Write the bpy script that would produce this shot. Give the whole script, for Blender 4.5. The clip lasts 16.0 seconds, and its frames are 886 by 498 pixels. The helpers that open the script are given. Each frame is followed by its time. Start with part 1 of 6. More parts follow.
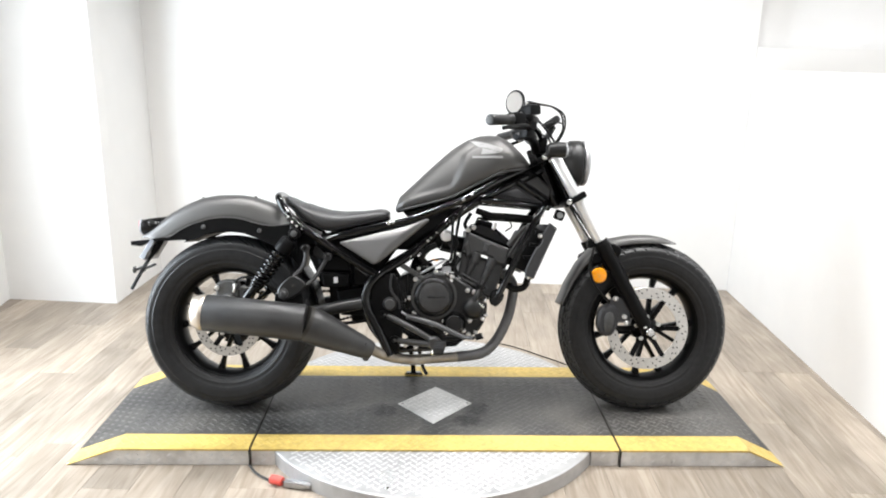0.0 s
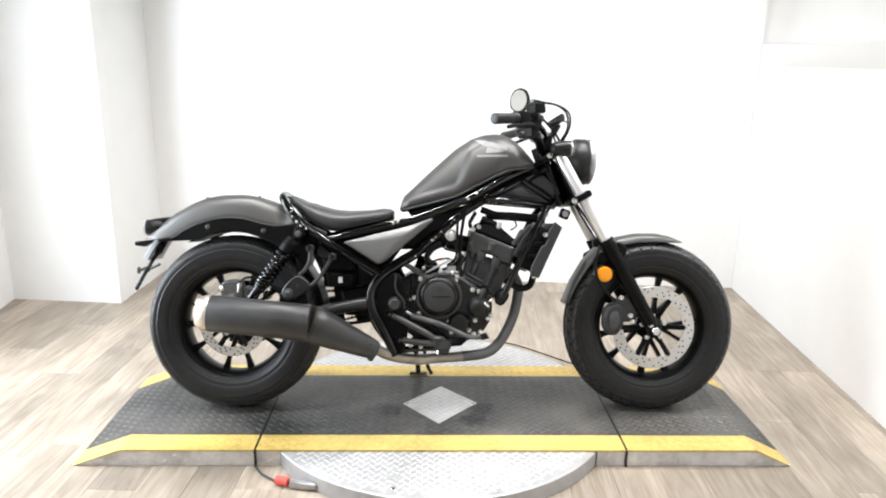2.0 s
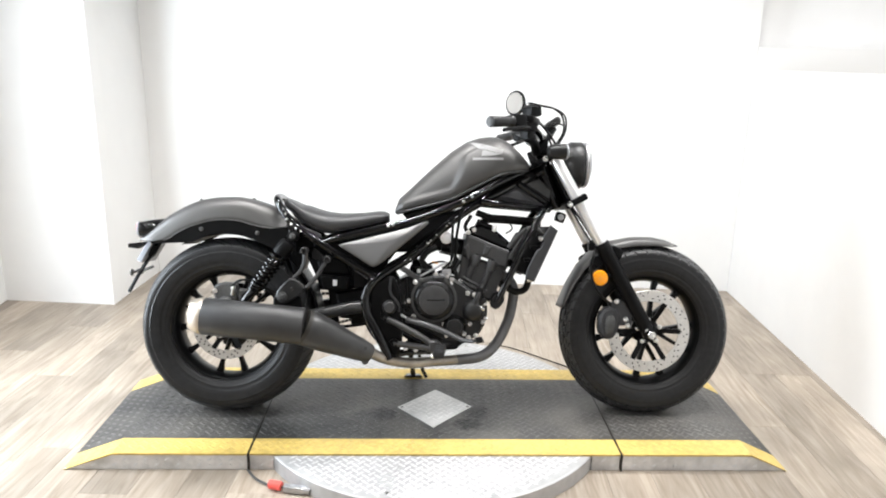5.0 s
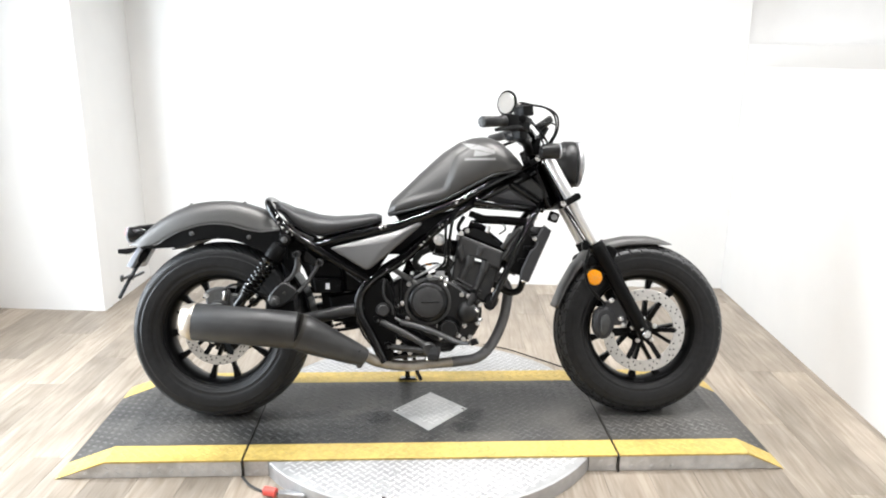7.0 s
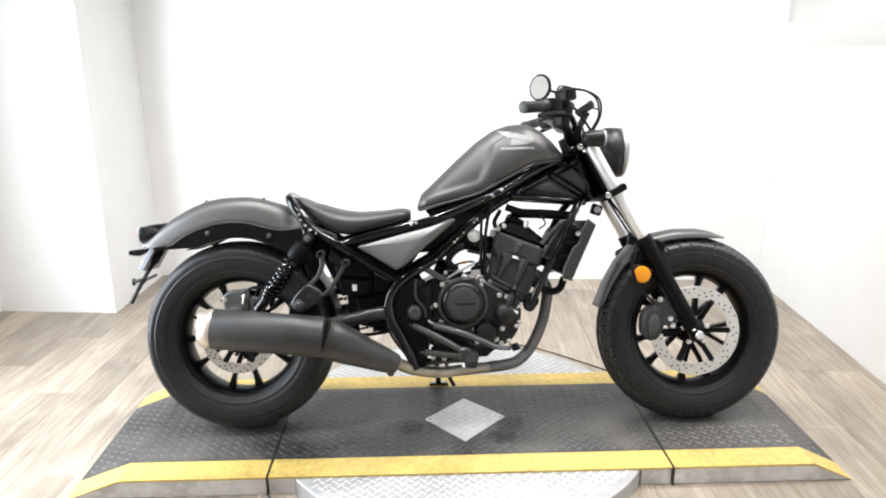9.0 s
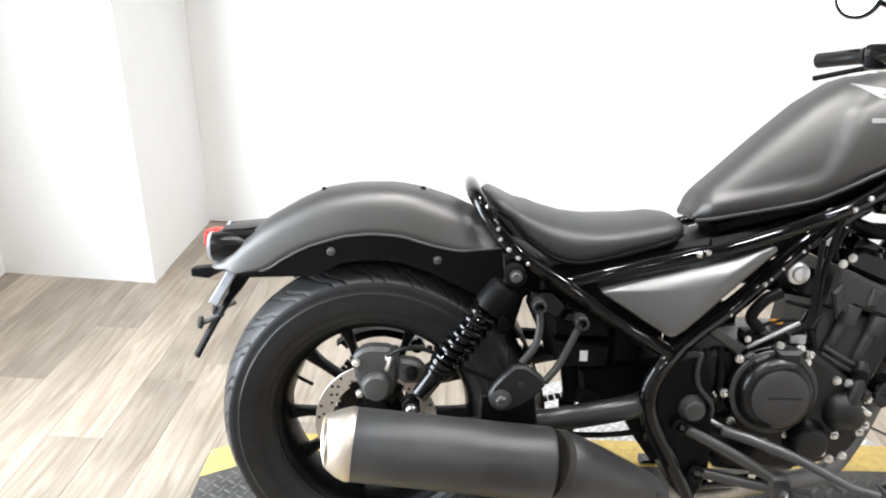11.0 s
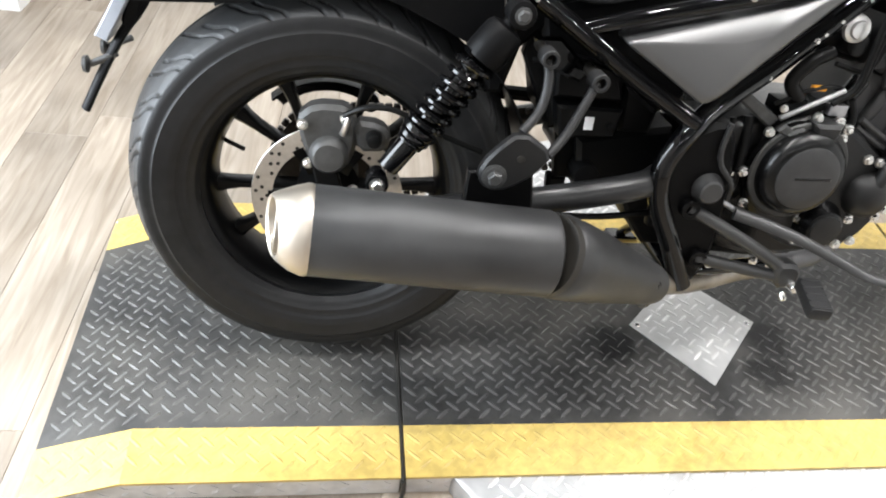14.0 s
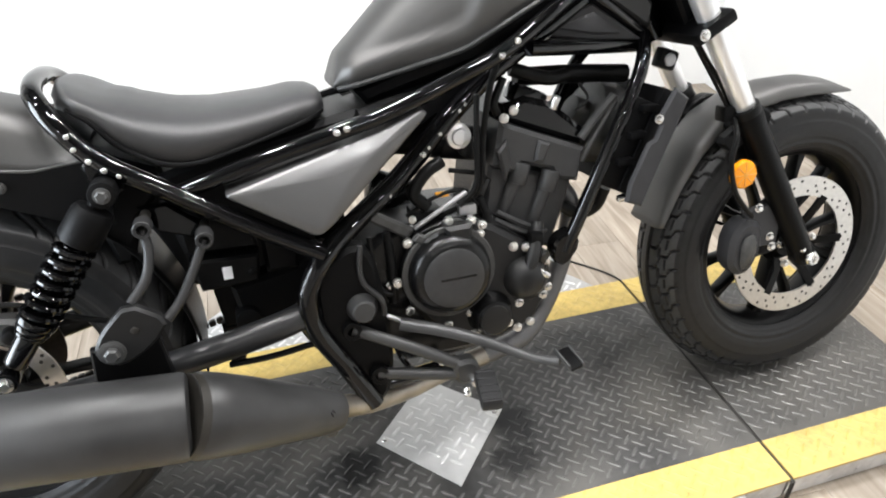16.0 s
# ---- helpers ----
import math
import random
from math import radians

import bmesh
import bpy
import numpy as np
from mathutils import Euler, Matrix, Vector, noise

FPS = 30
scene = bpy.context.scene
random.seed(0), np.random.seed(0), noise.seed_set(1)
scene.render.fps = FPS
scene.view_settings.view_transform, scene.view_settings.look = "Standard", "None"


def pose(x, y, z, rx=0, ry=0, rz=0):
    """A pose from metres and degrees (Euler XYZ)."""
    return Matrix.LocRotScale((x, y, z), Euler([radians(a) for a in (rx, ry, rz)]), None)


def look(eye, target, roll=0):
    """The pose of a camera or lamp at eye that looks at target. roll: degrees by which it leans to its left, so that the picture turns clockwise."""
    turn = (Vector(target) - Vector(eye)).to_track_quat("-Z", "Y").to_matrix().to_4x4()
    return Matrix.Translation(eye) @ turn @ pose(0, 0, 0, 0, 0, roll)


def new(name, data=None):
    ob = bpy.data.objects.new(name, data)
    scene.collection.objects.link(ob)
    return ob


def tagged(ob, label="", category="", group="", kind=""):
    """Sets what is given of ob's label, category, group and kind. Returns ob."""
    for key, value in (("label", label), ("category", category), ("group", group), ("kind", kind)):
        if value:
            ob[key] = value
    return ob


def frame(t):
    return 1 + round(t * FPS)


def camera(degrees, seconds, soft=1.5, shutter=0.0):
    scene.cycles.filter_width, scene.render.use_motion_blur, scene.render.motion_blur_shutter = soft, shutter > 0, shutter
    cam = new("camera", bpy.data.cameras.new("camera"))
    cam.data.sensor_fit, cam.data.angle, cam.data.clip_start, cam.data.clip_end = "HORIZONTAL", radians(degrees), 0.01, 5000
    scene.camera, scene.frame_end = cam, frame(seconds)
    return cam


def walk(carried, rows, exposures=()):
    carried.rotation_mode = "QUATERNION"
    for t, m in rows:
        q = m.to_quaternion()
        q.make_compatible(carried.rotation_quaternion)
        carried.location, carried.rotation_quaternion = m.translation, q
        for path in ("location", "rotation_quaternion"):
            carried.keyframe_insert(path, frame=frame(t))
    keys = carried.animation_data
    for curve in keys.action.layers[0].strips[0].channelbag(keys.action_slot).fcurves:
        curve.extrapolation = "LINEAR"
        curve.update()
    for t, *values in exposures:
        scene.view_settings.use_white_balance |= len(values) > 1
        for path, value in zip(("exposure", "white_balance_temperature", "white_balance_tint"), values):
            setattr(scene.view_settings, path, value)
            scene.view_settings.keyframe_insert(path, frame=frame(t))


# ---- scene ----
cam = camera(63.44, 16.0, 2.0)
PATH = [
    (0, (-0.0602, -2.4339, 1.3011), (0.0019, -0.5010, 0.7912), 1.18),
    (0.5, (-0.0615, -2.4421, 1.3007), (0.0048, -0.5065, 0.8015), 1.19),
    (1, (-0.0599, -2.4393, 1.3030), (0.0043, -0.5052, 0.7980), 1.00),
    (1.5, (-0.0623, -2.4336, 1.3064), (-0.0081, -0.4990, 0.8021), 0.87),
    (2, (-0.0665, -2.4230, 1.3058), (-0.0125, -0.4918, 0.7885), 0.93),
    (2.5, (-0.0684, -2.4188, 1.3063), (-0.0083, -0.4876, 0.7897), 0.97),
    (3, (-0.0646, -2.4190, 1.3094), (-0.0009, -0.4882, 0.7917), 1.28),
    (3.5, (-0.0654, -2.4281, 1.3109), (-0.0126, -0.4919, 0.8123), 1.20),
    (4, (-0.0660, -2.4258, 1.3130), (-0.0039, -0.4922, 0.8055), 1.98),
    (6.5, (-0.0634, -2.3927, 1.3092), (0.0108, -0.4625, 0.7908), -0.19),
    (7, (-0.0656, -2.3931, 1.3099), (0.0206, -0.4620, 0.7966), 0.58),
    (7.5, (-0.0663, -2.3925, 1.3156), (0.0212, -0.4603, 0.8065), 0.55),
    (8, (-0.0660, -2.3836, 1.3128), (0.0159, -0.4516, 0.8022), 0.57),
    (8.5, (-0.0954, -2.3513, 1.3077), (-0.0020, -0.4269, 0.7712), 1.17),
    (9, (-0.1480, -2.2057, 1.2841), (-0.0822, -0.2810, 0.7445), -0.33),
    (9.5, (-0.2467, -1.9118, 1.2807), (-0.5128, -0.0153, 0.7039), -0.18),
    (10, (-0.4336, -1.6438, 1.2767), (-0.7093, 0.2275, 0.6270), 0.20),
    (10.2, (-0.4780, -1.5242, 1.2744), (-0.6564, 0.3431, 0.5806), -0.69),
    (12.3, (-0.7692, -0.8877, 1.2253), (-0.6661, 0.7747, 0.1183), 3.48),
    (12.5, (-0.7647, -0.8865, 1.2024), (-0.6613, 0.7300, 0.0293), 4.05),
    (13, (-0.7593, -0.8848, 1.1691), (-0.6491, 0.6457, -0.1136), 4.92),
    (13.5, (-0.7466, -0.8972, 1.1333), (-0.6098, 0.5426, -0.2481), 7.61),
    (14, (-0.7240, -0.8948, 1.1214), (-0.4340, 0.5318, -0.2499), 9.27),
    (14.5, (-0.6675, -0.9063, 1.1305), (-0.1230, 0.4804, -0.2039), 10.04),
    (15, (-0.6100, -0.9226, 1.1446), (0.1050, 0.4469, -0.1255), 8.58),
    (15.5, (-0.5223, -0.9122, 1.1625), (0.2029, 0.5046, -0.0485), 5.61),
    (16, (-0.3280, -0.9524, 1.2050), (0.2006, 0.6052, 0.0674), 1.22),
]
walk(cam, [(t, look(eye, target, roll)) for t, eye, target, roll in PATH])

# ---- room light ----
world = bpy.data.worlds.new("world")
scene.world = world
world.use_nodes = True
world.node_tree.nodes["Background"].inputs[0].default_value = (0.85, 0.92, 1.0, 1)
world.node_tree.nodes["Background"].inputs[1].default_value = 0.3
scene.view_settings.exposure = 0.0


def area(name, m, sx, sy, watts, colour):
    data = bpy.data.lights.new(name, "AREA")
    data.shape, data.size, data.size_y, data.energy, data.color = "RECTANGLE", sx, sy, watts, colour
    ob = new(name, data)
    ob.matrix_world = m
    return ob


LAMP_W = 8.3
# Unseen lamps known by glints; x 2.5 pairs added to light the set-back wall.
for lx, ly in ((-1.35, -2.8), (0.1, -3.0), (1.3, -2.7), (-1.3, -0.35), (0.1, -0.4), (1.2, -0.3), (-0.6, 0.45), (0.9, 0.4), (2.5, 0.6), (2.5, -1.4)):
    for k in (-0.14, 0.14):
        data = bpy.data.lights.new("unseen_ceiling_lamp", "AREA")
        data.shape, data.size, data.energy, data.color = "DISK", 0.12, LAMP_W * (1.36 if ly > 0 else 0.96), (1.0, 0.99, 0.985)
        data.spread = radians(140)
        new("unseen_ceiling_lamp", data).matrix_world = look((lx + k, ly + 0.5 * k, 2.7), (lx + k, ly + 0.5 * k + 0.001, 0.0))
WALL_IN = Vector((0.993, 0.119, 0))
WIN = Vector((-2.287, 1.32, 0)) + Vector((0.119, -0.993, 0)) * 1.5
area("window_daylight", look(WIN + WALL_IN * 0.012 + Vector((0, 0, 1.0)), WIN + WALL_IN + Vector((0, 0, 1.0))), 1.0, 1.56, 85.0, (0.82, 0.91, 1.0))


# ---- materials ----
def material(name, colour, rough=0.5, metal=0.0, var=0.12, scale=40.0, bump=0.0, bscale=300.0, coat=0.0, rvar=0.08, warp=4.0, obj_random=0.0, spec=0.5):
    """A painted, metal, rubber or plastic surface: two scales of tone, uneven gloss and a fine relief."""
    m = bpy.data.materials.new(name)
    m.use_nodes = True
    nt = m.node_tree
    nodes, links = nt.nodes, nt.links
    bsdf = nodes["Principled BSDF"]
    tc = nodes.new("ShaderNodeTexCoord")
    fine, broad = nodes.new("ShaderNodeTexNoise"), nodes.new("ShaderNodeTexNoise")
    fine.inputs["Scale"].default_value, fine.inputs["Detail"].default_value = scale, 6
    broad.inputs["Scale"].default_value, broad.inputs["Detail"].default_value = warp, 4
    links.new(tc.outputs["Object"], fine.inputs["Vector"])
    links.new(tc.outputs["Object"], broad.inputs["Vector"])
    add = nodes.new("ShaderNodeMath")
    add.operation = "ADD"
    links.new(fine.outputs["Fac"], add.inputs[0])
    links.new(broad.outputs["Fac"], add.inputs[1])
    rng = nodes.new("ShaderNodeMapRange")
    rng.inputs["From Min"].default_value, rng.inputs["From Max"].default_value = 0.7, 1.3
    rng.inputs["To Min"].default_value, rng.inputs["To Max"].default_value = 1 - var, 1 + var
    links.new(add.outputs[0], rng.inputs["Value"])
    mul = nodes.new("ShaderNodeVectorMath")
    mul.operation = "SCALE"
    mul.inputs[0].default_value = colour
    links.new(rng.outputs[0], mul.inputs["Scale"])
    src = mul.outputs[0]
    if obj_random:
        info = nodes.new("ShaderNodeObjectInfo")
        r2 = nodes.new("ShaderNodeMapRange")
        r2.inputs["To Min"].default_value, r2.inputs["To Max"].default_value = 1 - obj_random, 1 + obj_random
        links.new(info.outputs["Random"], r2.inputs["Value"])
        m2 = nodes.new("ShaderNodeVectorMath")
        m2.operation = "SCALE"
        links.new(src, m2.inputs[0])
        links.new(r2.outputs[0], m2.inputs["Scale"])
        src = m2.outputs[0]
    links.new(src, bsdf.inputs["Base Color"])
    rr = nodes.new("ShaderNodeMapRange")
    rr.inputs["From Min"].default_value, rr.inputs["From Max"].default_value = 0.3, 0.7
    rr.inputs["To Min"].default_value, rr.inputs["To Max"].default_value = max(0.03, rough - rvar), min(1, rough + rvar)
    links.new(broad.outputs["Fac"], rr.inputs["Value"])
    links.new(rr.outputs[0], bsdf.inputs["Roughness"])
    bsdf.inputs["Metallic"].default_value = metal
    bsdf.inputs["Specular IOR Level"].default_value = spec
    bsdf.inputs["Coat Weight"].default_value = coat
    bsdf.inputs["Coat Roughness"].default_value = 0.04
    if bump:
        n2 = nodes.new("ShaderNodeTexNoise")
        n2.inputs["Scale"].default_value, n2.inputs["Detail"].default_value = bscale, 3
        links.new(tc.outputs["Object"], n2.inputs["Vector"])
        bp = nodes.new("ShaderNodeBump")
        bp.inputs["Strength"].default_value, bp.inputs["Distance"].default_value = bump, 0.002
        links.new(n2.outputs["Fac"], bp.inputs["Height"])
        links.new(bp.outputs["Normal"], bsdf.inputs["Normal"])
    return m


M_WALL = material("white_wall_paint", (0.82, 0.82, 0.81), 0.7, var=0.02, scale=6, bump=0.05, bscale=90, warp=0.8)
M_UNSEENWALL = material("unseen_wall_reflection_grey", (0.55, 0.55, 0.55), 0.7, var=0.05, scale=6)
M_CEIL = material("dark_ceiling_paint", (0.1, 0.1, 0.1), 0.8, var=0.02, scale=6)
# Whiter than the other walls, to offset the shade this wall stands in.
M_SETBACKWALL = material("whitened_set_back_wall_paint", (0.86, 0.86, 0.855), 0.7, var=0.03, scale=6, warp=0.8)
M_GREY = material("matte_grey_metallic_paint", (0.108, 0.106, 0.104), 0.46, 0.8, var=0.07, scale=900, rvar=0.04)
# A paler, smoother version of the tank's grey paint.
M_COVER = material("paler_grey_metallic_paint", (0.14, 0.139, 0.138), 0.36, 0.72, var=0.06, scale=900, rvar=0.06, warp=9)
M_ARM = material("satin_dark_grey_tube", (0.02, 0.02, 0.0205), 0.34, 0.2, var=0.12, spec=0.5)
M_TRIM = material("dark_grey_trim", (0.04, 0.04, 0.04), 0.4, 0.2, var=0.08)
M_FRAME = material("gloss_black_frame_paint", (0.002, 0.002, 0.0022), 0.05, var=0.05, coat=0.3, rvar=0.02, spec=0.3)
M_BLACK = material("matte_black_coating", (0.0025, 0.0025, 0.0027), 0.42, var=0.15, bump=0.08, bscale=900, spec=0.12)
M_MUFFLER = material("matte_black_muffler_coating", (0.027, 0.027, 0.0272), 0.42, var=0.28, scale=25, bump=0.06, bscale=1200, warp=7, spec=0.5)
M_PLASTIC = material("black_plastic", (0.0028, 0.0028, 0.003), 0.42, var=0.12, bump=0.1, bscale=1500, spec=0.12)
# Worn grey tread, made paler still to carry the window's sheen.
M_TREAD = material("worn_sheen_tread_rubber", (0.03, 0.0305, 0.0315), 0.5, var=0.25, scale=80, bump=0.12, bscale=900, spec=0.5)
M_PEG = material("grey_peg_rubber", (0.016, 0.016, 0.0165), 0.55, var=0.25, scale=90, bump=0.2, bscale=700, spec=0.3)
M_RUBBER = material("tyre_rubber", (0.012, 0.012, 0.0124), 0.4, var=0.3, scale=60, bump=0.1, bscale=700, spec=0.26)
M_SHELL = material("satin_charcoal_plastic", (0.009, 0.009, 0.0093), 0.38, var=0.08, bump=0.05, bscale=1500, spec=0.4)
M_WHEEL = material("satin_black_cast_wheel", (0.003, 0.003, 0.0032), 0.34, 0.0, var=0.12, spec=0.14)
M_VINYL = material("black_seat_vinyl", (0.013, 0.013, 0.014), 0.4, var=0.1, bump=0.25, bscale=1100, spec=0.85)
M_CHROME = material("chrome", (0.93, 0.93, 0.93), 0.3, 0.75, var=0.03, rvar=0.04)
M_STEEL = material("brushed_disc_steel", (0.62, 0.6, 0.57), 0.34, 1.0, var=0.1, scale=120)
M_BOLT = material("zinc_bolt", (0.75, 0.74, 0.72), 0.28, 1.0, var=0.1)
M_TIP = material("heat_tinted_steel_tip", (0.66, 0.6, 0.52), 0.42, 1.0, var=0.05, scale=30, warp=12, rvar=0.04)
M_PIPE = material("dull_steel_exhaust_pipe", (0.34, 0.31, 0.27), 0.45, 0.85, var=0.3, scale=30, warp=10)
M_PIPEB = material("grey_heat_shield", (0.12, 0.12, 0.123), 0.42, 0.4, var=0.12)
M_ENGINE = material("dark_grey_engine_casting", (0.012, 0.012, 0.0122), 0.38, 0.2, var=0.15, scale=80, bump=0.2, bscale=600, spec=0.4)
M_CYL = material("grey_cylinder_casting", (0.04, 0.04, 0.0405), 0.42, 0.2, var=0.15, scale=80, bump=0.2, bscale=600, spec=0.4)
M_ENGBLK = material("black_engine_cover", (0.004, 0.004, 0.0042), 0.26, 0.0, var=0.1, bump=0.06, bscale=900, spec=0.32)
M_ALU = material("dull_cast_aluminium", (0.42, 0.42, 0.43), 0.45, 0.9, var=0.2, scale=60)
M_CAL = material("grey_caliper_casting", (0.062, 0.062, 0.061), 0.45, 0.35, var=0.25, scale=90, bump=0.2)
M_RADI = material("grey_radiator_shroud", (0.035, 0.035, 0.037), 0.48, 0.0, var=0.1, bump=0.1, spec=0.25)
M_CHAIN = material("greasy_chain_steel", (0.035, 0.03, 0.026), 0.5, 0.6, var=0.35, scale=150)
M_HOSE = material("black_rubber_hose", (0.005, 0.005, 0.005), 0.38, var=0.1, spec=0.15)
M_PLATE = material("pale_grey_plastic", (0.34, 0.36, 0.4), 0.4, 0.1, var=0.06)
M_AMBER = material("amber_reflector", (0.9, 0.33, 0.008), 0.2, var=0.1, scale=300)
M_RED = material("red_lens", (0.7, 0.02, 0.015), 0.15, var=0.06)
M_LENS = material("clear_lens", (0.42, 0.44, 0.46), 0.1, 0.2, var=0.05)
M_STICKER = material("white_sticker", (0.8, 0.8, 0.82), 0.5, var=0.03)
M_BADGE = material("silver_tank_mark", (0.3, 0.298, 0.295), 0.55, 0.0, var=0.05, spec=0.2)
M_HANG = material("dark_grey_tube_coating", (0.024, 0.024, 0.0245), 0.4, 0.2, var=0.15, spec=0.4)
M_MIRROR = material("mirror_glass", (0.9, 0.9, 0.9), 0.02, 1.0, var=0.01, rvar=0.0)
def deck_material(name, colour, dusty, metal, dust_max):
    """Black deck paint, dusty in patches, with two dark oil stains beside the diamond."""
    m = material(name, colour, 0.38, metal, var=0.4, scale=45, bump=0.15, bscale=250, warp=5)
    nt = m.node_tree
    nodes, links = nt.nodes, nt.links
    bsdf = nodes["Principled BSDF"]
    paint = bsdf.inputs["Base Color"].links[0].from_socket
    tc = nodes.new("ShaderNodeTexCoord")
    n1 = nodes.new("ShaderNodeTexNoise")
    n1.inputs["Scale"].default_value, n1.inputs["Detail"].default_value, n1.inputs["Distortion"].default_value = 3.2, 9, 0.8
    links.new(tc.outputs["Object"], n1.inputs["Vector"])
    r1 = nodes.new("ShaderNodeMapRange")
    r1.inputs["From Min"].default_value, r1.inputs["From Max"].default_value, r1.inputs["To Max"].default_value = 0.44, 0.7, dust_max
    links.new(n1.outputs["Fac"], r1.inputs["Value"])
    dust = nodes.new("ShaderNodeMix")
    dust.data_type = "RGBA"
    links.new(r1.outputs[0], dust.inputs["Factor"])
    links.new(paint, dust.inputs["A"])
    dust.inputs["B"].default_value = (*dusty, 1)
    src = dust.outputs["Result"]
    for centre in OIL:
        d = nodes.new("ShaderNodeVectorMath")
        d.operation = "DISTANCE"
        d.inputs[1].default_value = centre
        links.new(tc.outputs["Object"], d.inputs[0])
        n2 = nodes.new("ShaderNodeTexNoise")
        n2.inputs["Scale"].default_value, n2.inputs["Detail"].default_value = 34.0, 5
        links.new(tc.outputs["Object"], n2.inputs["Vector"])
        k = nodes.new("ShaderNodeMath")
        k.operation = "MULTIPLY_ADD"
        links.new(n2.outputs["Fac"], k.inputs[0])
        k.inputs[1].default_value = 0.09
        links.new(d.outputs["Value"], k.inputs[2])
        r2 = nodes.new("ShaderNodeMapRange")
        r2.inputs["From Min"].default_value, r2.inputs["From Max"].default_value, r2.inputs["To Min"].default_value, r2.inputs["To Max"].default_value = 0.075, 0.105, 0.92, 0.0
        links.new(k.outputs[0], r2.inputs["Value"])
        mx = nodes.new("ShaderNodeMix")
        mx.data_type = "RGBA"
        links.new(r2.outputs[0], mx.inputs["Factor"])
        links.new(src, mx.inputs["A"])
        mx.inputs["B"].default_value = (0.006, 0.006, 0.006, 1)
        src = mx.outputs["Result"]
    links.new(src, bsdf.inputs["Base Color"])
    return m


OIL = ((-0.182, -0.05, 0.06), (0.116, -0.12, 0.06), (0.15, -0.03, 0.06))
M_RAMPBLK = deck_material("worn_black_deck_paint", (0.041, 0.04, 0.0388), (0.12, 0.113, 0.102), 0.1, 0.8)
M_LUGBLK = deck_material("worn_lug_steel", (0.088, 0.086, 0.083), (0.12, 0.115, 0.105), 0.15, 0.9)
M_LUGALU = material("polished_lug", (0.66, 0.66, 0.66), 0.34, 0.4, var=0.06)
M_RAMPALU = material("bare_tread_plate", (0.41, 0.41, 0.41), 0.42, 0.35, var=0.14, scale=30, warp=6, bump=0.1, bscale=200)
M_SKIRT = material("dull_skirt_plate", (0.62, 0.605, 0.585), 0.42, 0.1, var=0.25, scale=30, warp=8)
M_DIAMOND = material("dull_tread_plate", (0.6, 0.595, 0.585), 0.42, 0.3, var=0.12, scale=30, warp=9, bump=0.1, bscale=200)
M_LUGDIA = material("worn_bright_lug", (0.75, 0.745, 0.735), 0.34, 0.5, var=0.1)
M_JOINT = material("plank_joint", (0.26, 0.21, 0.155), 0.7, var=0.2)
M_YELLOW = material("yellow_safety_paint", (0.55, 0.4, 0.115), 0.45, var=0.24, scale=60, warp=5, bump=0.1)
M_SEAM = material("black_hinge", (0.02, 0.018, 0.015), 0.5, 0.2, var=0.3)
M_WOOD = material("dark_stained_wood", (0.085, 0.058, 0.043), 0.5, var=0.35, scale=30)
M_CLIPRED = material("red_plastic_grip", (0.75, 0.1, 0.08), 0.4, var=0.1)
M_ORANGE = material("orange_connector", (0.7, 0.3, 0.02), 0.4)


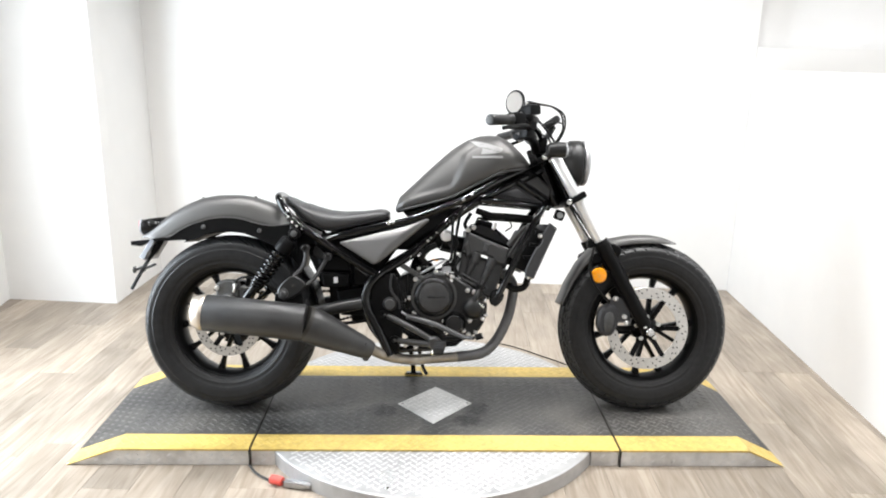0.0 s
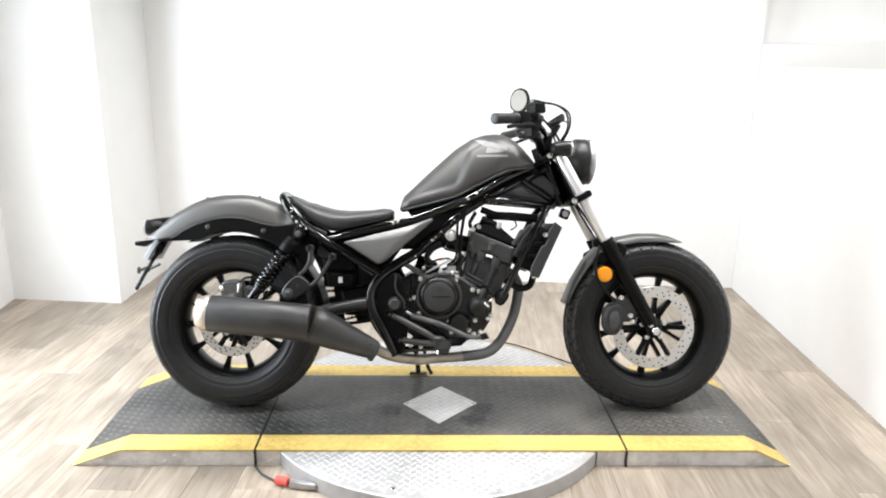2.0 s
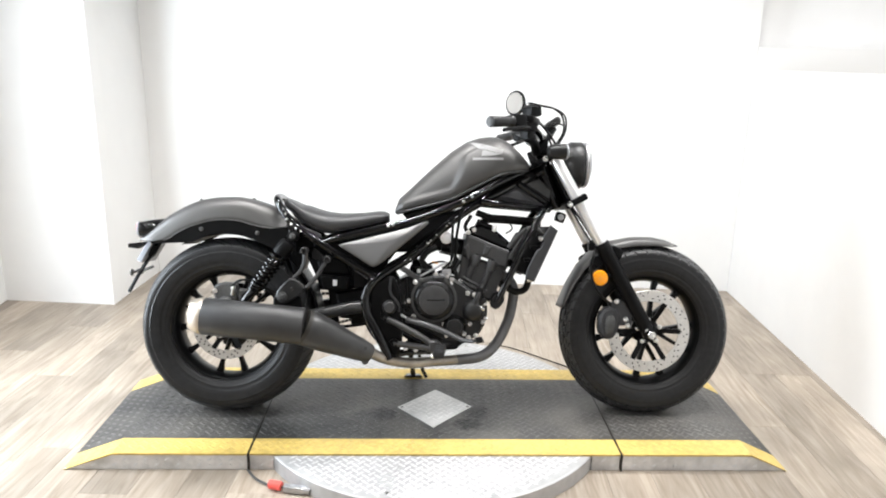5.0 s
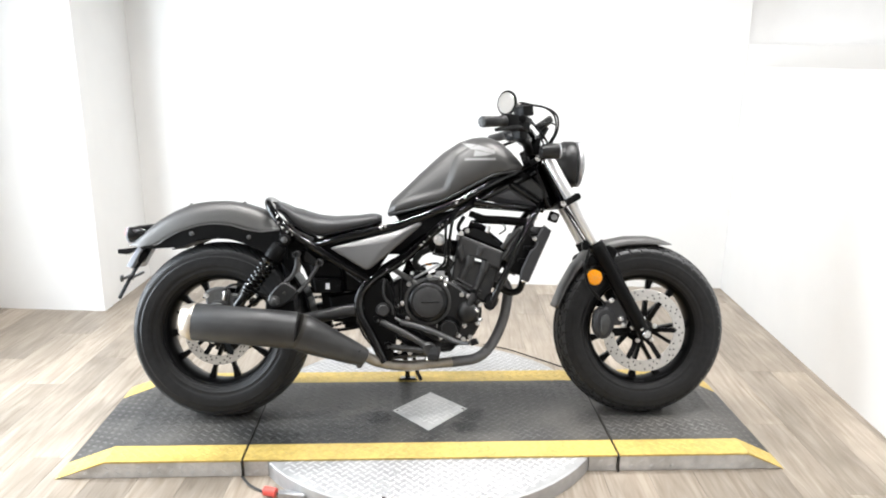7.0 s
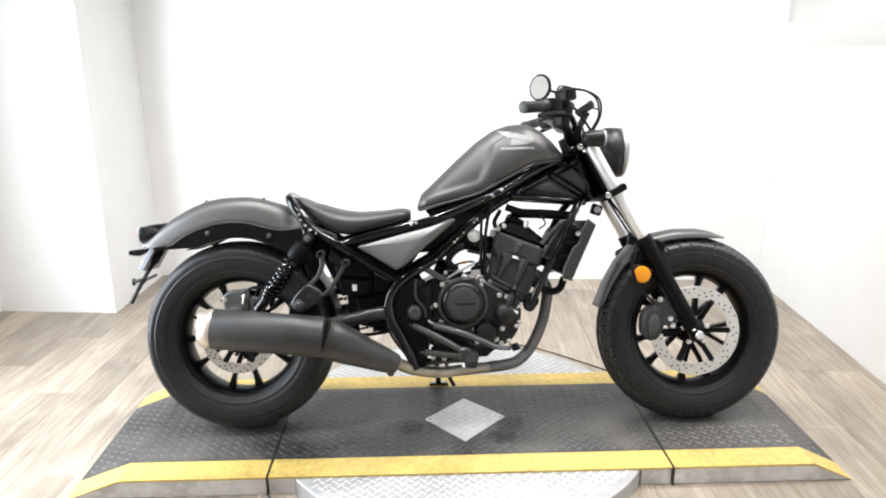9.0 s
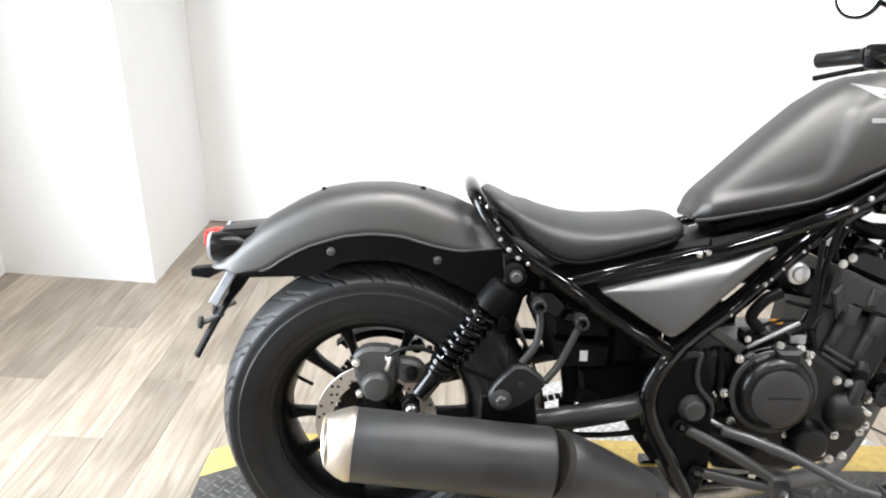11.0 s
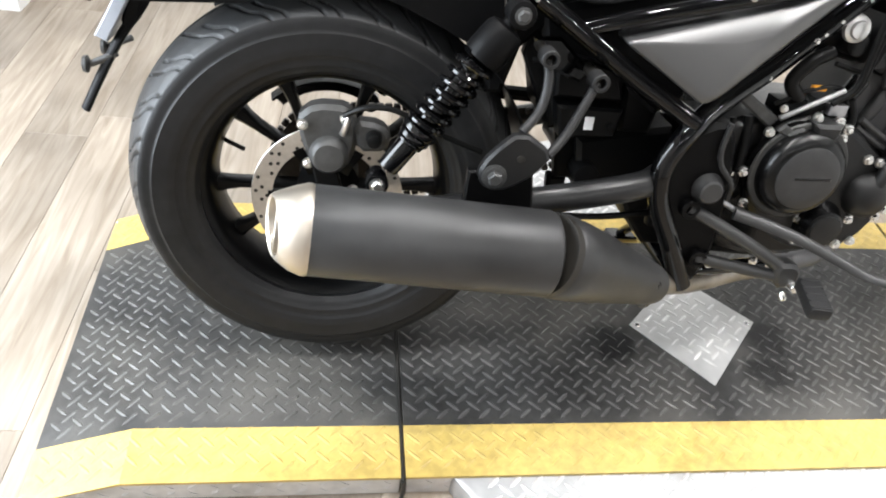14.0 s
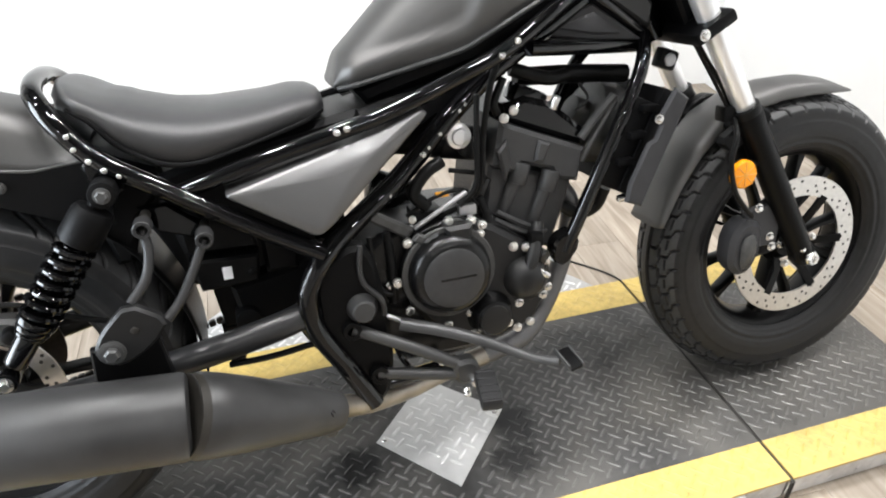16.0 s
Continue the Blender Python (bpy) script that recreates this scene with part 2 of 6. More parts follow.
def plank_material():
    m = bpy.data.materials.new("light_oak_plank")
    m.use_nodes = True
    nt = m.node_tree
    nodes, links = nt.nodes, nt.links
    bsdf = nodes["Principled BSDF"]
    tc, info = nodes.new("ShaderNodeTexCoord"), nodes.new("ShaderNodeObjectInfo")
    shift = nodes.new("ShaderNodeVectorMath")
    shift.operation = "SCALE"
    links.new(info.outputs["Random"], shift.inputs["Scale"])
    shift.inputs[0].default_value = (37.0, 91.0, 13.0)
    off = nodes.new("ShaderNodeVectorMath")
    links.new(tc.outputs["Object"], off.inputs[0])
    links.new(shift.outputs[0], off.inputs[1])
    mp = nodes.new("ShaderNodeMapping")
    mp.inputs["Scale"].default_value = (26.0, 2.2, 1.0)
    links.new(off.outputs[0], mp.inputs["Vector"])
    grain = nodes.new("ShaderNodeTexNoise")
    grain.inputs["Scale"].default_value, grain.inputs["Detail"].default_value, grain.inputs["Distortion"].default_value = 1.6, 8, 1.2
    links.new(mp.outputs[0], grain.inputs["Vector"])
    blotch = nodes.new("ShaderNodeTexNoise")
    blotch.inputs["Scale"].default_value, blotch.inputs["Detail"].default_value = 3.0, 3
    links.new(off.outputs[0], blotch.inputs["Vector"])
    ramp = nodes.new("ShaderNodeValToRGB")
    ramp.color_ramp.elements[0].position, ramp.color_ramp.elements[0].color = 0.22, (0.216, 0.172, 0.127, 1)
    ramp.color_ramp.elements[1].position, ramp.color_ramp.elements[1].color = 0.72, (0.412, 0.356, 0.294, 1)
    links.new(grain.outputs["Fac"], ramp.inputs["Fac"])
    tone = nodes.new("ShaderNodeMapRange")
    tone.inputs["To Min"].default_value, tone.inputs["To Max"].default_value = 0.8, 1.14
    links.new(info.outputs["Random"], tone.inputs["Value"])
    t2 = nodes.new("ShaderNodeMapRange")
    t2.inputs["From Min"].default_value, t2.inputs["From Max"].default_value = 0.3, 0.7
    t2.inputs["To Min"].default_value, t2.inputs["To Max"].default_value = 0.78, 1.14
    links.new(blotch.outputs["Fac"], t2.inputs["Value"])
    mm = nodes.new("ShaderNodeMath")
    mm.operation = "MULTIPLY"
    links.new(tone.outputs[0], mm.inputs[0])
    links.new(t2.outputs[0], mm.inputs[1])
    sc = nodes.new("ShaderNodeVectorMath")
    sc.operation = "SCALE"
    links.new(ramp.outputs[0], sc.inputs[0])
    links.new(mm.outputs[0], sc.inputs["Scale"])
    links.new(sc.outputs[0], bsdf.inputs["Base Color"])
    bsdf.inputs["Roughness"].default_value = 0.42
    bp = nodes.new("ShaderNodeBump")
    bp.inputs["Strength"].default_value, bp.inputs["Distance"].default_value = 0.15, 0.001
    links.new(grain.outputs["Fac"], bp.inputs["Height"])
    links.new(bp.outputs["Normal"], bsdf.inputs["Normal"])
    return m


M_PLANK = plank_material()
M_GLOW = bpy.data.materials.new("daylight_pane")
M_GLOW.use_nodes = True
M_GLOW.node_tree.nodes["Principled BSDF"].inputs["Emission Color"].default_value = (0.86, 0.93, 1.0, 1)
M_GLOW.node_tree.nodes["Principled BSDF"].inputs["Emission Strength"].default_value = 1.1


# ---- mesh tools ----
def finish(bm, name, mat, angle=38.0, fix=True):
    if fix:
        bmesh.ops.recalc_face_normals(bm, faces=bm.faces)
    me = bpy.data.meshes.new(name)
    bm.to_mesh(me)
    bm.free()
    me.materials.append(mat)
    me.polygons.foreach_set("use_smooth", [True] * len(me.polygons))
    me.set_sharp_from_angle(angle=radians(angle))
    return me


def part(name, bm, mat, parent, label="", angle=38.0):
    ob = new(name, finish(bm, name, mat, angle))
    ob.parent = parent
    if label:
        tagged(ob, label=label)
    return ob


def B(u, v, w):
    """Motorcycle place from the side drawing: forward, to its right, up; the drawing's slight skew is taken out."""
    a = abs(v)
    return Vector((0.0033 + 1.0159 * u - 0.0084 * w - 0.025 * a - 0.009 * u * a + 0.0058 * u * w,
                   -v, -0.0093 + 0.0005 * u + 1.02 * w - 0.0112 * a - 0.0092 * w * a + 0.0121 * u * w))


def smooth_path(pts, n=6):
    if len(pts) < 3:
        return list(pts)
    ext = [2 * pts[0] - pts[1], *pts, 2 * pts[-1] - pts[-2]]
    out = []
    for i in range(1, len(ext) - 2):
        p0, p1, p2, p3 = ext[i - 1:i + 3]
        for k in range(n):
            t = k / n
            out.append(0.5 * ((2 * p1) + (p2 - p0) * t + (2 * p0 - 5 * p1 + 4 * p2 - p3) * t * t + (3 * p1 - p0 - 3 * p2 + p3) * t ** 3))
    out.append(pts[-1])
    return out


def rings(bm, loops, caps=True, closed=True):
    vs = [[bm.verts.new(p) for p in loop] for loop in loops]
    n = len(vs[0])
    for a, b in zip(vs, vs[1:]):
        for i in range(n if closed else n - 1):
            j = (i + 1) % n
            bm.faces.new((a[i], a[j], b[j], b[i]))
    if caps and closed:
        bm.faces.new(vs[0][::-1])
        bm.faces.new(vs[-1])
    return vs


def tube(bm, pts, r, seg=10, n=6, smooth=True, flat=1.0):
    path = smooth_path(pts, n) if smooth else list(pts)
    m = len(path)
    side = None
    loops = []
    for i, p in enumerate(path):
        d = (path[min(i + 1, m - 1)] - path[max(i - 1, 0)]).normalized()
        if side is None:
            side = d.orthogonal().normalized()
        side = (side - d * side.dot(d)).normalized()
        up = d.cross(side)
        rad = r if isinstance(r, (int, float)) else r[0] + (r[1] - r[0]) * i / (m - 1)
        loops.append([p + rad * (math.cos(2 * math.pi * k / seg) * side + flat * math.sin(2 * math.pi * k / seg) * up) for k in range(seg)])
    rings(bm, loops)


def lathe(bm, a, d, prof, seg=28, caps=True, closed=False):
    """Turned shape on the axis from a along d; prof: (distance, radius)."""
    d = d.normalized()
    s = d.orthogonal().normalized()
    u = d.cross(s)
    loops = [[a + d * h + r * (math.cos(2 * math.pi * k / seg) * s + math.sin(2 * math.pi * k / seg) * u) for k in range(seg)] for h, r in prof]
    if closed:
        loops.append(loops[0])
        caps = False
    rings(bm, loops, caps)


def cyl(bm, a, b, r, r2=None, bev=0.002, seg=28):
    r2 = r if r2 is None else r2
    h = (b - a).length
    bev = min(bev, h * 0.3, r * 0.4, r2 * 0.4) if min(r, r2) > 0 else 0
    lathe(bm, a, b - a, [(0, r - bev), (bev * 0.3, r - bev * 0.3), (bev, r), (h - bev, r2), (h - bev * 0.3, r2 - bev * 0.3), (h, r2 - bev)], seg)


def ring(bm, a, d, r_in, r_out, h, seg=48, bev=0.0008):
    lathe(bm, a, d, [(0, r_in), (0, r_out - bev), (bev, r_out), (h - bev, r_out), (h, r_out - bev), (h, r_in)], seg, closed=True)


def rounded(outline, times=2):
    pts = [Vector(p) for p in outline]
    for _ in range(times):
        nxt = []
        for i, p in enumerate(pts):
            q = pts[(i + 1) % len(pts)]
            nxt += [p * 0.78 + q * 0.22, p * 0.22 + q * 0.78]
        pts = nxt
    return pts


def slab(bm, outline, v0, v1, bev=0.003, soft=0):
    """A plate standing along the motorcycle: outline in (u, w), from v0 out to v1."""
    pts = rounded(outline, soft) if soft else [Vector(p) for p in outline]
    n = len(pts)
    area2 = sum(pts[i].x * pts[(i + 1) % n].y - pts[(i + 1) % n].x * pts[i].y for i in range(n))
    if area2 < 0:
        pts.reverse()
    inn = []
    for i, p in enumerate(pts):
        e1, e2 = (p - pts[i - 1]), (pts[(i + 1) % n] - p)
        e1 = e1.normalized() if e1.length > 1e-9 else Vector((1, 0))
        e2 = e2.normalized() if e2.length > 1e-9 else e1
        nrm = Vector((-e1.y - e2.y, e1.x + e2.x))
        k = max(nrm.length_squared / 2, 0.25)
        inn.append(p + nrm / k * bev)
    s = 1 if v1 > v0 else -1
    b2 = min(bev, abs(v1 - v0) * 0.4)
    rings(bm, [[B(p.x, v, p.y) for p in loop] for loop, v in ((inn, v0), (pts, v0 + s * b2), (pts, v1 - s * b2), (inn, v1))])


def box(bm, m, size, bev=0.004):
    t = bmesh.new()
    bmesh.ops.create_cube(t, size=1.0)
    bmesh.ops.scale(t, vec=size, verts=t.verts)
    if bev:
        bmesh.ops.bevel(t, geom=list(t.edges), offset=min(bev, min(size) * 0.4), segments=2, affect="EDGES", profile=0.6)
    bmesh.ops.transform(t, matrix=m, verts=t.verts)
    idx = {v: bm.verts.new(v.co) for v in t.verts}
    for f in t.faces:
        bm.faces.new([idx[v] for v in f.verts])
    t.free()


def bolt(bm, p, d, r=0.006, h=0.006):
    d = d.normalized()
    lathe(bm, p - d * 0.002, d, [(0, r * 1.35), (0.003, r * 1.35), (0.0035, r)], 14)
    lathe(bm, p, d, [(0, r), (h * 0.8, r), (h, r * 0.75)], 6)


def interp(pts, x):
    return float(np.interp(x, [p[0] for p in pts], [p[1] for p in pts]))


def curve_at(pts, s):
    """A place on an open polyline, s from 0 to 1 by length."""
    seg = [math.dist(a, b) for a, b in zip(pts, pts[1:])]
    k = s * sum(seg)
    for (a, b), l in zip(zip(pts, pts[1:]), seg):
        if k <= l + 1e-9:
            f = k / l
            return tuple(p + (q - p) * f for p, q in zip(a, b))
        k -= l
    return pts[-1]


RIGHT = Vector((0, -1, 0))


# ---- the room ----
def wall(name, a, b, z0, z1, mat, thick=0.1, out=1):
    """A plain wall from a to b; its seen face lies on the line, its thickness on the other side."""
    a, b = Vector(a), Vector(b)
    n = Vector((-(b - a).y, (b - a).x)).normalized() * thick * out
    bm = bmesh.new()
    ring4 = [a, b, b + n, a + n]
    rings(bm, [[Vector((p.x, p.y, z)) for p in ring4] for z in (z0, z1)])
    return tagged(new(name, finish(bm, name, mat)), kind="structure")


CEIL = 2.75
tagged(wall("wall_back", (-1.668, 1.886), (1.776, 1.612), 0, CEIL, M_WALL), "white painted wall behind the motorcycle", "wall")
tagged(wall("wall_back_low", (1.778, 1.612), (3.6, 1.6), 0, 1.404, M_WALL), "lower white wall with a straight top edge", "wall")
tagged(wall("wall_back_upper", (1.778, 1.73), (3.6, 1.73), 0, CEIL, M_SETBACKWALL), "wall set back above the low white wall, whitened against its shade", "wall")
tagged(wall("wall_pier_side", (-1.691, 1.267), (-1.666, 1.884), 0, CEIL, M_WALL, 0.08), "white side of the projecting pier", "wall")
tagged(wall("wall_pier_front", (-2.34, 1.3275), (-1.691, 1.265), 0, CEIL, M_WALL, 0.08), "white front of the projecting pier", "wall")
tagged(wall("wall_left", (-2.2882, 1.33), (-1.59, -4.5), 0, CEIL, M_WALL, out=-1), "white painted side wall", "wall")
tagged(wall("wall_right", (1.647, -0.124), (1.774, 1.61), 0, 1.282, M_WALL, out=-1), "white half-height partition wall", "wall")
tagged(wall("wall_right_front", (1.4, -4.5), (1.645, -0.126), 0, 1.282, M_WALL, out=-1), "white half-height partition wall", "wall")
tagged(wall("wall_far_right", (3.6, -4.5), (3.6, 2.3), 0, CEIL, M_WALL, out=-1), "white wall beyond the partition", "wall")
# Unseen wall; its grey is chosen for what the motorcycle reflects.
tagged(wall("wall_front", (-1.59, -4.5), (3.6, -4.5), 0, CEIL, M_UNSEENWALL, out=-1), "unseen plain wall behind the viewer, its grey set for reflections", "wall")
bm = bmesh.new()
box(bm, pose(0.5, -1.0, CEIL + 0.05), (6.6, 7.4, 0.1), 0)
tagged(new("ceiling", finish(bm, "ceiling", M_CEIL)), "plain dark ceiling", "ceiling", kind="structure")

# floor: a dark base with separate planks on it
bm = bmesh.new()
box(bm, pose(0.5, -1.0, -0.056), (6.6, 7.4, 0.1), 0)
floor = tagged(new("floor", finish(bm, "floor", M_JOINT)), "light oak plank floor, worn and scuffed", "floor", kind="structure")

# framed window on the side wall
win = tagged(new("window_1"), "tall window with a dark stained wooden frame", "window", kind="structure")
win.matrix_world = Matrix.Translation(WIN) @ Matrix(((0.119, 0.993, 0, 0), (-0.993, 0.119, 0, 0), (0, 0, 1, 0), (0, 0, 0, 1)))
bm = bmesh.new()
for m, size in ((pose(-0.503, 0.018, 1.02), (0.09, 0.034, 1.65)), (pose(0.503, 0.018, 1.02), (0.09, 0.034, 1.65)),
                (pose(0, 0.016, 0.232), (0.914, 0.03, 0.075)), (pose(0, 0.016, 1.808), (0.914, 0.03, 0.075))):
    box(bm, m, size, 0.004)
part("window_frame", bm, M_WOOD, win, "dark stained wooden frame")
bm = bmesh.new()
box(bm, pose(0, 0.004, 1.02), (1.0, 0.004, 1.6), 0)
part("pane", bm, M_GLOW, win, "bright daylit pane")


# ---- the deck that the motorcycle stands on ----
DECK, FRONT, BACK, STRIPE = 0.06, -0.323, 0.34, 0.096
SEAM, BEND, TOE_L, TOE_R = 0.611, 1.045, 1.207, 1.172


def deck_z(x):
    toe = TOE_L if x < 0 else TOE_R
    return DECK if abs(x) <= BEND else DECK * max(0.0, (toe - abs(x)) / (toe - BEND))


def tread(bm, x0, x1, y0, y1, height, inside=None, rise=0.0015):
    """Raised lugs of tread plate, in a basket weave."""
    px, py = 0.037, 0.0315
    i0, i1, j0, j1 = int(x0 / px) - 1, int(x1 / px) + 2, int(y0 / py) - 1, int(y1 / py) + 2
    for i in range(i0, i1):
        for j in range(j0, j1):
            for k in (0, 1):
                cx, cy = (i + 0.5 * k) * px, (j + 0.5 * k) * py
                if not (x0 + 0.009 < cx < x1 - 0.009 and y0 + 0.009 < cy < y1 - 0.009):
                    continue
                if inside and not inside(cx, cy):
                    continue
                a = radians(-42 if k == 0 else 42)
                ca, sa = math.cos(a), math.sin(a)
                base = []
                for lx, ly in ((-0.0162, 0), (-0.009, -0.0034), (0.009, -0.0034), (0.0162, 0), (0.009, 0.0034), (-0.009, 0.0034)):
                    x, y = cx + lx * ca - ly * sa, cy + lx * sa + ly * ca
                    base.append(bm.verts.new((x, y, height(x, y))))
                top = []
                for lx in (0.0095, -0.0095):
                    x, y = cx + lx * ca, cy + lx * sa
                    top.append(bm.verts.new((x, y, height(x, y) + rise)))
                for f in ((0, 1, -1), (1, 2, -2, -1), (2, 3, -2), (3, 4, -2), (4, 5, -1, -2), (5, 0, -1)):
                    bm.faces.new([base[q] if q >= 0 else top[q + 2] for q in f])


def sheet(bm, x0, x1, y0, y1, lift=0.0, thick=0.006):
    """Flat plate that follows the deck's height, bent at the ramp."""
    xs = sorted({x0, x1, *[b for b in (-BEND, BEND) if x0 < b < x1]})
    top = [(x, deck_z(x) + lift) for x in xs]
    low = [(x, max(z - thick, 0.0)) for x, z in top][::-1]
    loop = top + low
    rings(bm, [[Vector((x, y, z)) for x, z in loop] for y in (y0, y1)])


def deck_piece(name, x0, x1, label):
    ob = tagged(new(name), label, "platform", group="deck sections")
    yi0, yi1 = FRONT + STRIPE, BACK - STRIPE
    bm = bmesh.new()
    sheet(bm, x0, x1, yi0, yi1)
    part("deck_plate", bm, M_RAMPBLK, ob, "black painted tread plate, worn")
    bm = bmesh.new()

    def clear(x, y):
        return abs(x) + abs(y) > 0.165
    tread(bm, x0, x1, yi0, yi1, lambda x, y: deck_z(x), clear)
    tagged(part("tread_lug", bm, M_LUGBLK, ob, angle=4), kind="stuff")
    for y0, y1 in ((FRONT, yi0), (yi1, BACK)):
        bm = bmesh.new()
        sheet(bm, x0, x1, y0, y1, 0.0006, 0.0062)
        tread(bm, x0, x1, y0, y1, lambda x, y: deck_z(x) + 0.0006, None, 0.0013)
        part("safety_stripe", bm, M_YELLOW, ob, "yellow painted edge stripe", 4)
    for y in (FRONT + 0.006, BACK - 0.012):
        for a, b in (((x0, x1),) if name != "deck_middle" else ((x0, -0.515), (0.515, x1))):
            bm = bmesh.new()
            xs = sorted({a, b, *[q for q in (-BEND, BEND) if a < q < b]})
            loop = [(x, max(deck_z(x) - 0.0062, 0.0008)) for x in xs] + [(x, 0.0) for x in reversed(xs)]
            rings(bm, [[Vector((x, yy, z)) for x, z in loop] for yy in (y, y + 0.006)])
            skirt = part("side_skirt", bm, M_SKIRT, ob, "bare metal tread plate skirt", 4)
            bm = bmesh.new()
            px = 0.034
            for i in range(int(a / px) - 1, int(b / px) + 2):
                cx = i * px + 0.01
                top = deck_z(cx) - 0.012
                if not a + 0.012 < cx < b - 0.012 or top < 0.014:
                    continue
                for cz in [z for z in (0.017, 0.036) if z < top]:
                    sgn = 1 if (i + (cz > 0.02)) % 2 else -1
                    yy = y if y < 0 else y + 0.006
                    sy = -1 if y < 0 else 1
                    pts = [Vector((cx - 0.009 * sgn, yy, cz - 0.007)), Vector((cx + 0.004, yy, cz - 0.003)), Vector((cx + 0.009 * sgn, yy, cz + 0.007)), Vector((cx - 0.004, yy, cz + 0.003))]
                    tip = bm.verts.new(Vector((cx, yy + sy * 0.002, cz)))
                    vs = [bm.verts.new(p) for p in pts]
                    for q in range(4):
                        bm.faces.new((vs[q], vs[(q + 1) % 4], tip))
            tagged(part("tread_lug", bm, M_LUGALU, skirt, angle=4), kind="stuff")
    return ob


deck_piece("deck_ramp", -TOE_L, -SEAM - 0.004, "black tread plate ramp with yellow edges under the rear wheel")
deck = deck_piece("deck_middle", -SEAM + 0.004, SEAM - 0.004, "black tread plate platform with yellow edges and a bare diamond")
deck_piece("deck_ramp", SEAM + 0.004, TOE_R, "black tread plate ramp with yellow edges under the front wheel")
bm = bmesh.new()
dia = [(-0.137, 0.0), (-0.008, -0.149), (0.137, 0.008), (0.005, 0.145)]
rings(bm, [[Vector((x, y, z)) for x, y in dia] for z in (DECK - 0.001, DECK + 0.0022)])
plate = part("diamond_plate", bm, M_DIAMOND, deck, "bare metal diamond tread plate insert", 4)
bm = bmesh.new()
tread(bm, -0.14, 0.14, -0.15, 0.15, lambda x, y: DECK + 0.0022, lambda x, y: abs(x) + abs(y) < 0.118, 0.001)
tagged(part("tread_lug", bm, M_LUGDIA, plate, angle=4), kind="stuff")
for x, y in ((-0.121, 0.0), (0.121, 0.007)):
    bm = bmesh.new()
    cyl(bm, Vector((x, y, DECK + 0.002)), Vector((x, y, DECK + 0.0048)), 0.0065, 0.005, 0.001, 14)
    part("screw", bm, M_BOLT, plate)
for s in (-1, 1):
    bm = bmesh.new()
    x = s * SEAM
    tube(bm, [Vector((x, FRONT - 0.004, 0.055)), Vector((x, 0.0, 0.0565)), Vector((x, BACK + 0.002, 0.055))], 0.0042, 8)
    tube(bm, [Vector((x, FRONT - 0.004, 0.056)), Vector((x - 0.002 * s, FRONT - 0.006, 0.03)), Vector((x, FRONT - 0.005, 0.004))], 0.004, 8)
    part("hinge_rod", bm, M_SEAM, deck, "black hinge strip in the seam")

table = tagged(new("turntable"), "round bare metal tread plate turntable under the deck", "turntable")
bm = bmesh.new()
R_T, Y_T = 0.632, 0.038
lathe(bm, Vector((-0.01, Y_T, 0)), Vector((0, 0, 1)), [(0, R_T - 0.002), (0.0505, R_T - 0.002), (0.0525, R_T - 0.004), (0.0535, R_T - 0.012)], 120)
part("disc", bm, M_RAMPALU, table)
bm = bmesh.new()
tread(bm, -R_T, R_T, -R_T, R_T + Y_T, lambda x, y: 0.0535, lambda x, y: math.hypot(x + 0.01, y - Y_T) < R_T - 0.024 and not FRONT - 0.004 < y < BACK + 0.004, 0.0013)
tagged(part("tread_lug", bm, M_LUGALU, table, angle=4), kind="stuff")
for a in range(0, 360, 30):
    if abs(math.sin(radians(a + 15))) * 0.55 > 0.4:
        bm = bmesh.new()
        p = Vector((0.588 * math.cos(radians(a + 15)), Y_T + 0.588 * math.sin(radians(a + 15)), 0.0535))
        cyl(bm, p, p + Vector((0, 0, 0.002)), 0.007, 0.006, 0.0008, 14)
        part("rivet", bm, M_BOLT, table)

# cable with a red-tipped clip beside the deck
clip = tagged(new("cable_clip"), "grey cable with a metal clip and red grip", "cable clip")
bm = bmesh.new()
tube(bm, [Vector((-0.612, -0.33, 0.006)), Vector((-0.575, -0.38, 0.005)), Vector((-0.52, -0.42, 0.006)), Vector((-0.48, -0.436, 0.012))], 0.004, 8)
part("cable", bm, M_CAL, clip, "thin grey cable")
bm = bmesh.new()
box(bm, pose(-0.441, -0.449, 0.014, 0, 0, -12), (0.07, 0.024, 0.022), 0.006)
cyl(bm, Vector((-0.416, -0.455, 0.016)), Vector((-0.391, -0.459, 0.014)), 0.012)
part("clamp", bm, M_ALU, clip, "worn metal clamp")
bm = bmesh.new()
tube(bm, [Vector((-0.521, -0.426, 0.016)), Vector((-0.501, -0.433, 0.017)), Vector((-0.484, -0.439, 0.016))], 0.0145, 14)
part("grip", bm, M_CLIPRED, clip, "red plastic grip")

# ---- motorcycle ----
bike = tagged(new("motorcycle"), "matte grey and black cruiser motorcycle leaning on its side stand", "motorcycle")
bike.matrix_world = pose(0, -0.006, DECK - 0.002, -13.0, 0, 0)
RW, FW = (-0.742, 0.312), (0.766, 0.306)


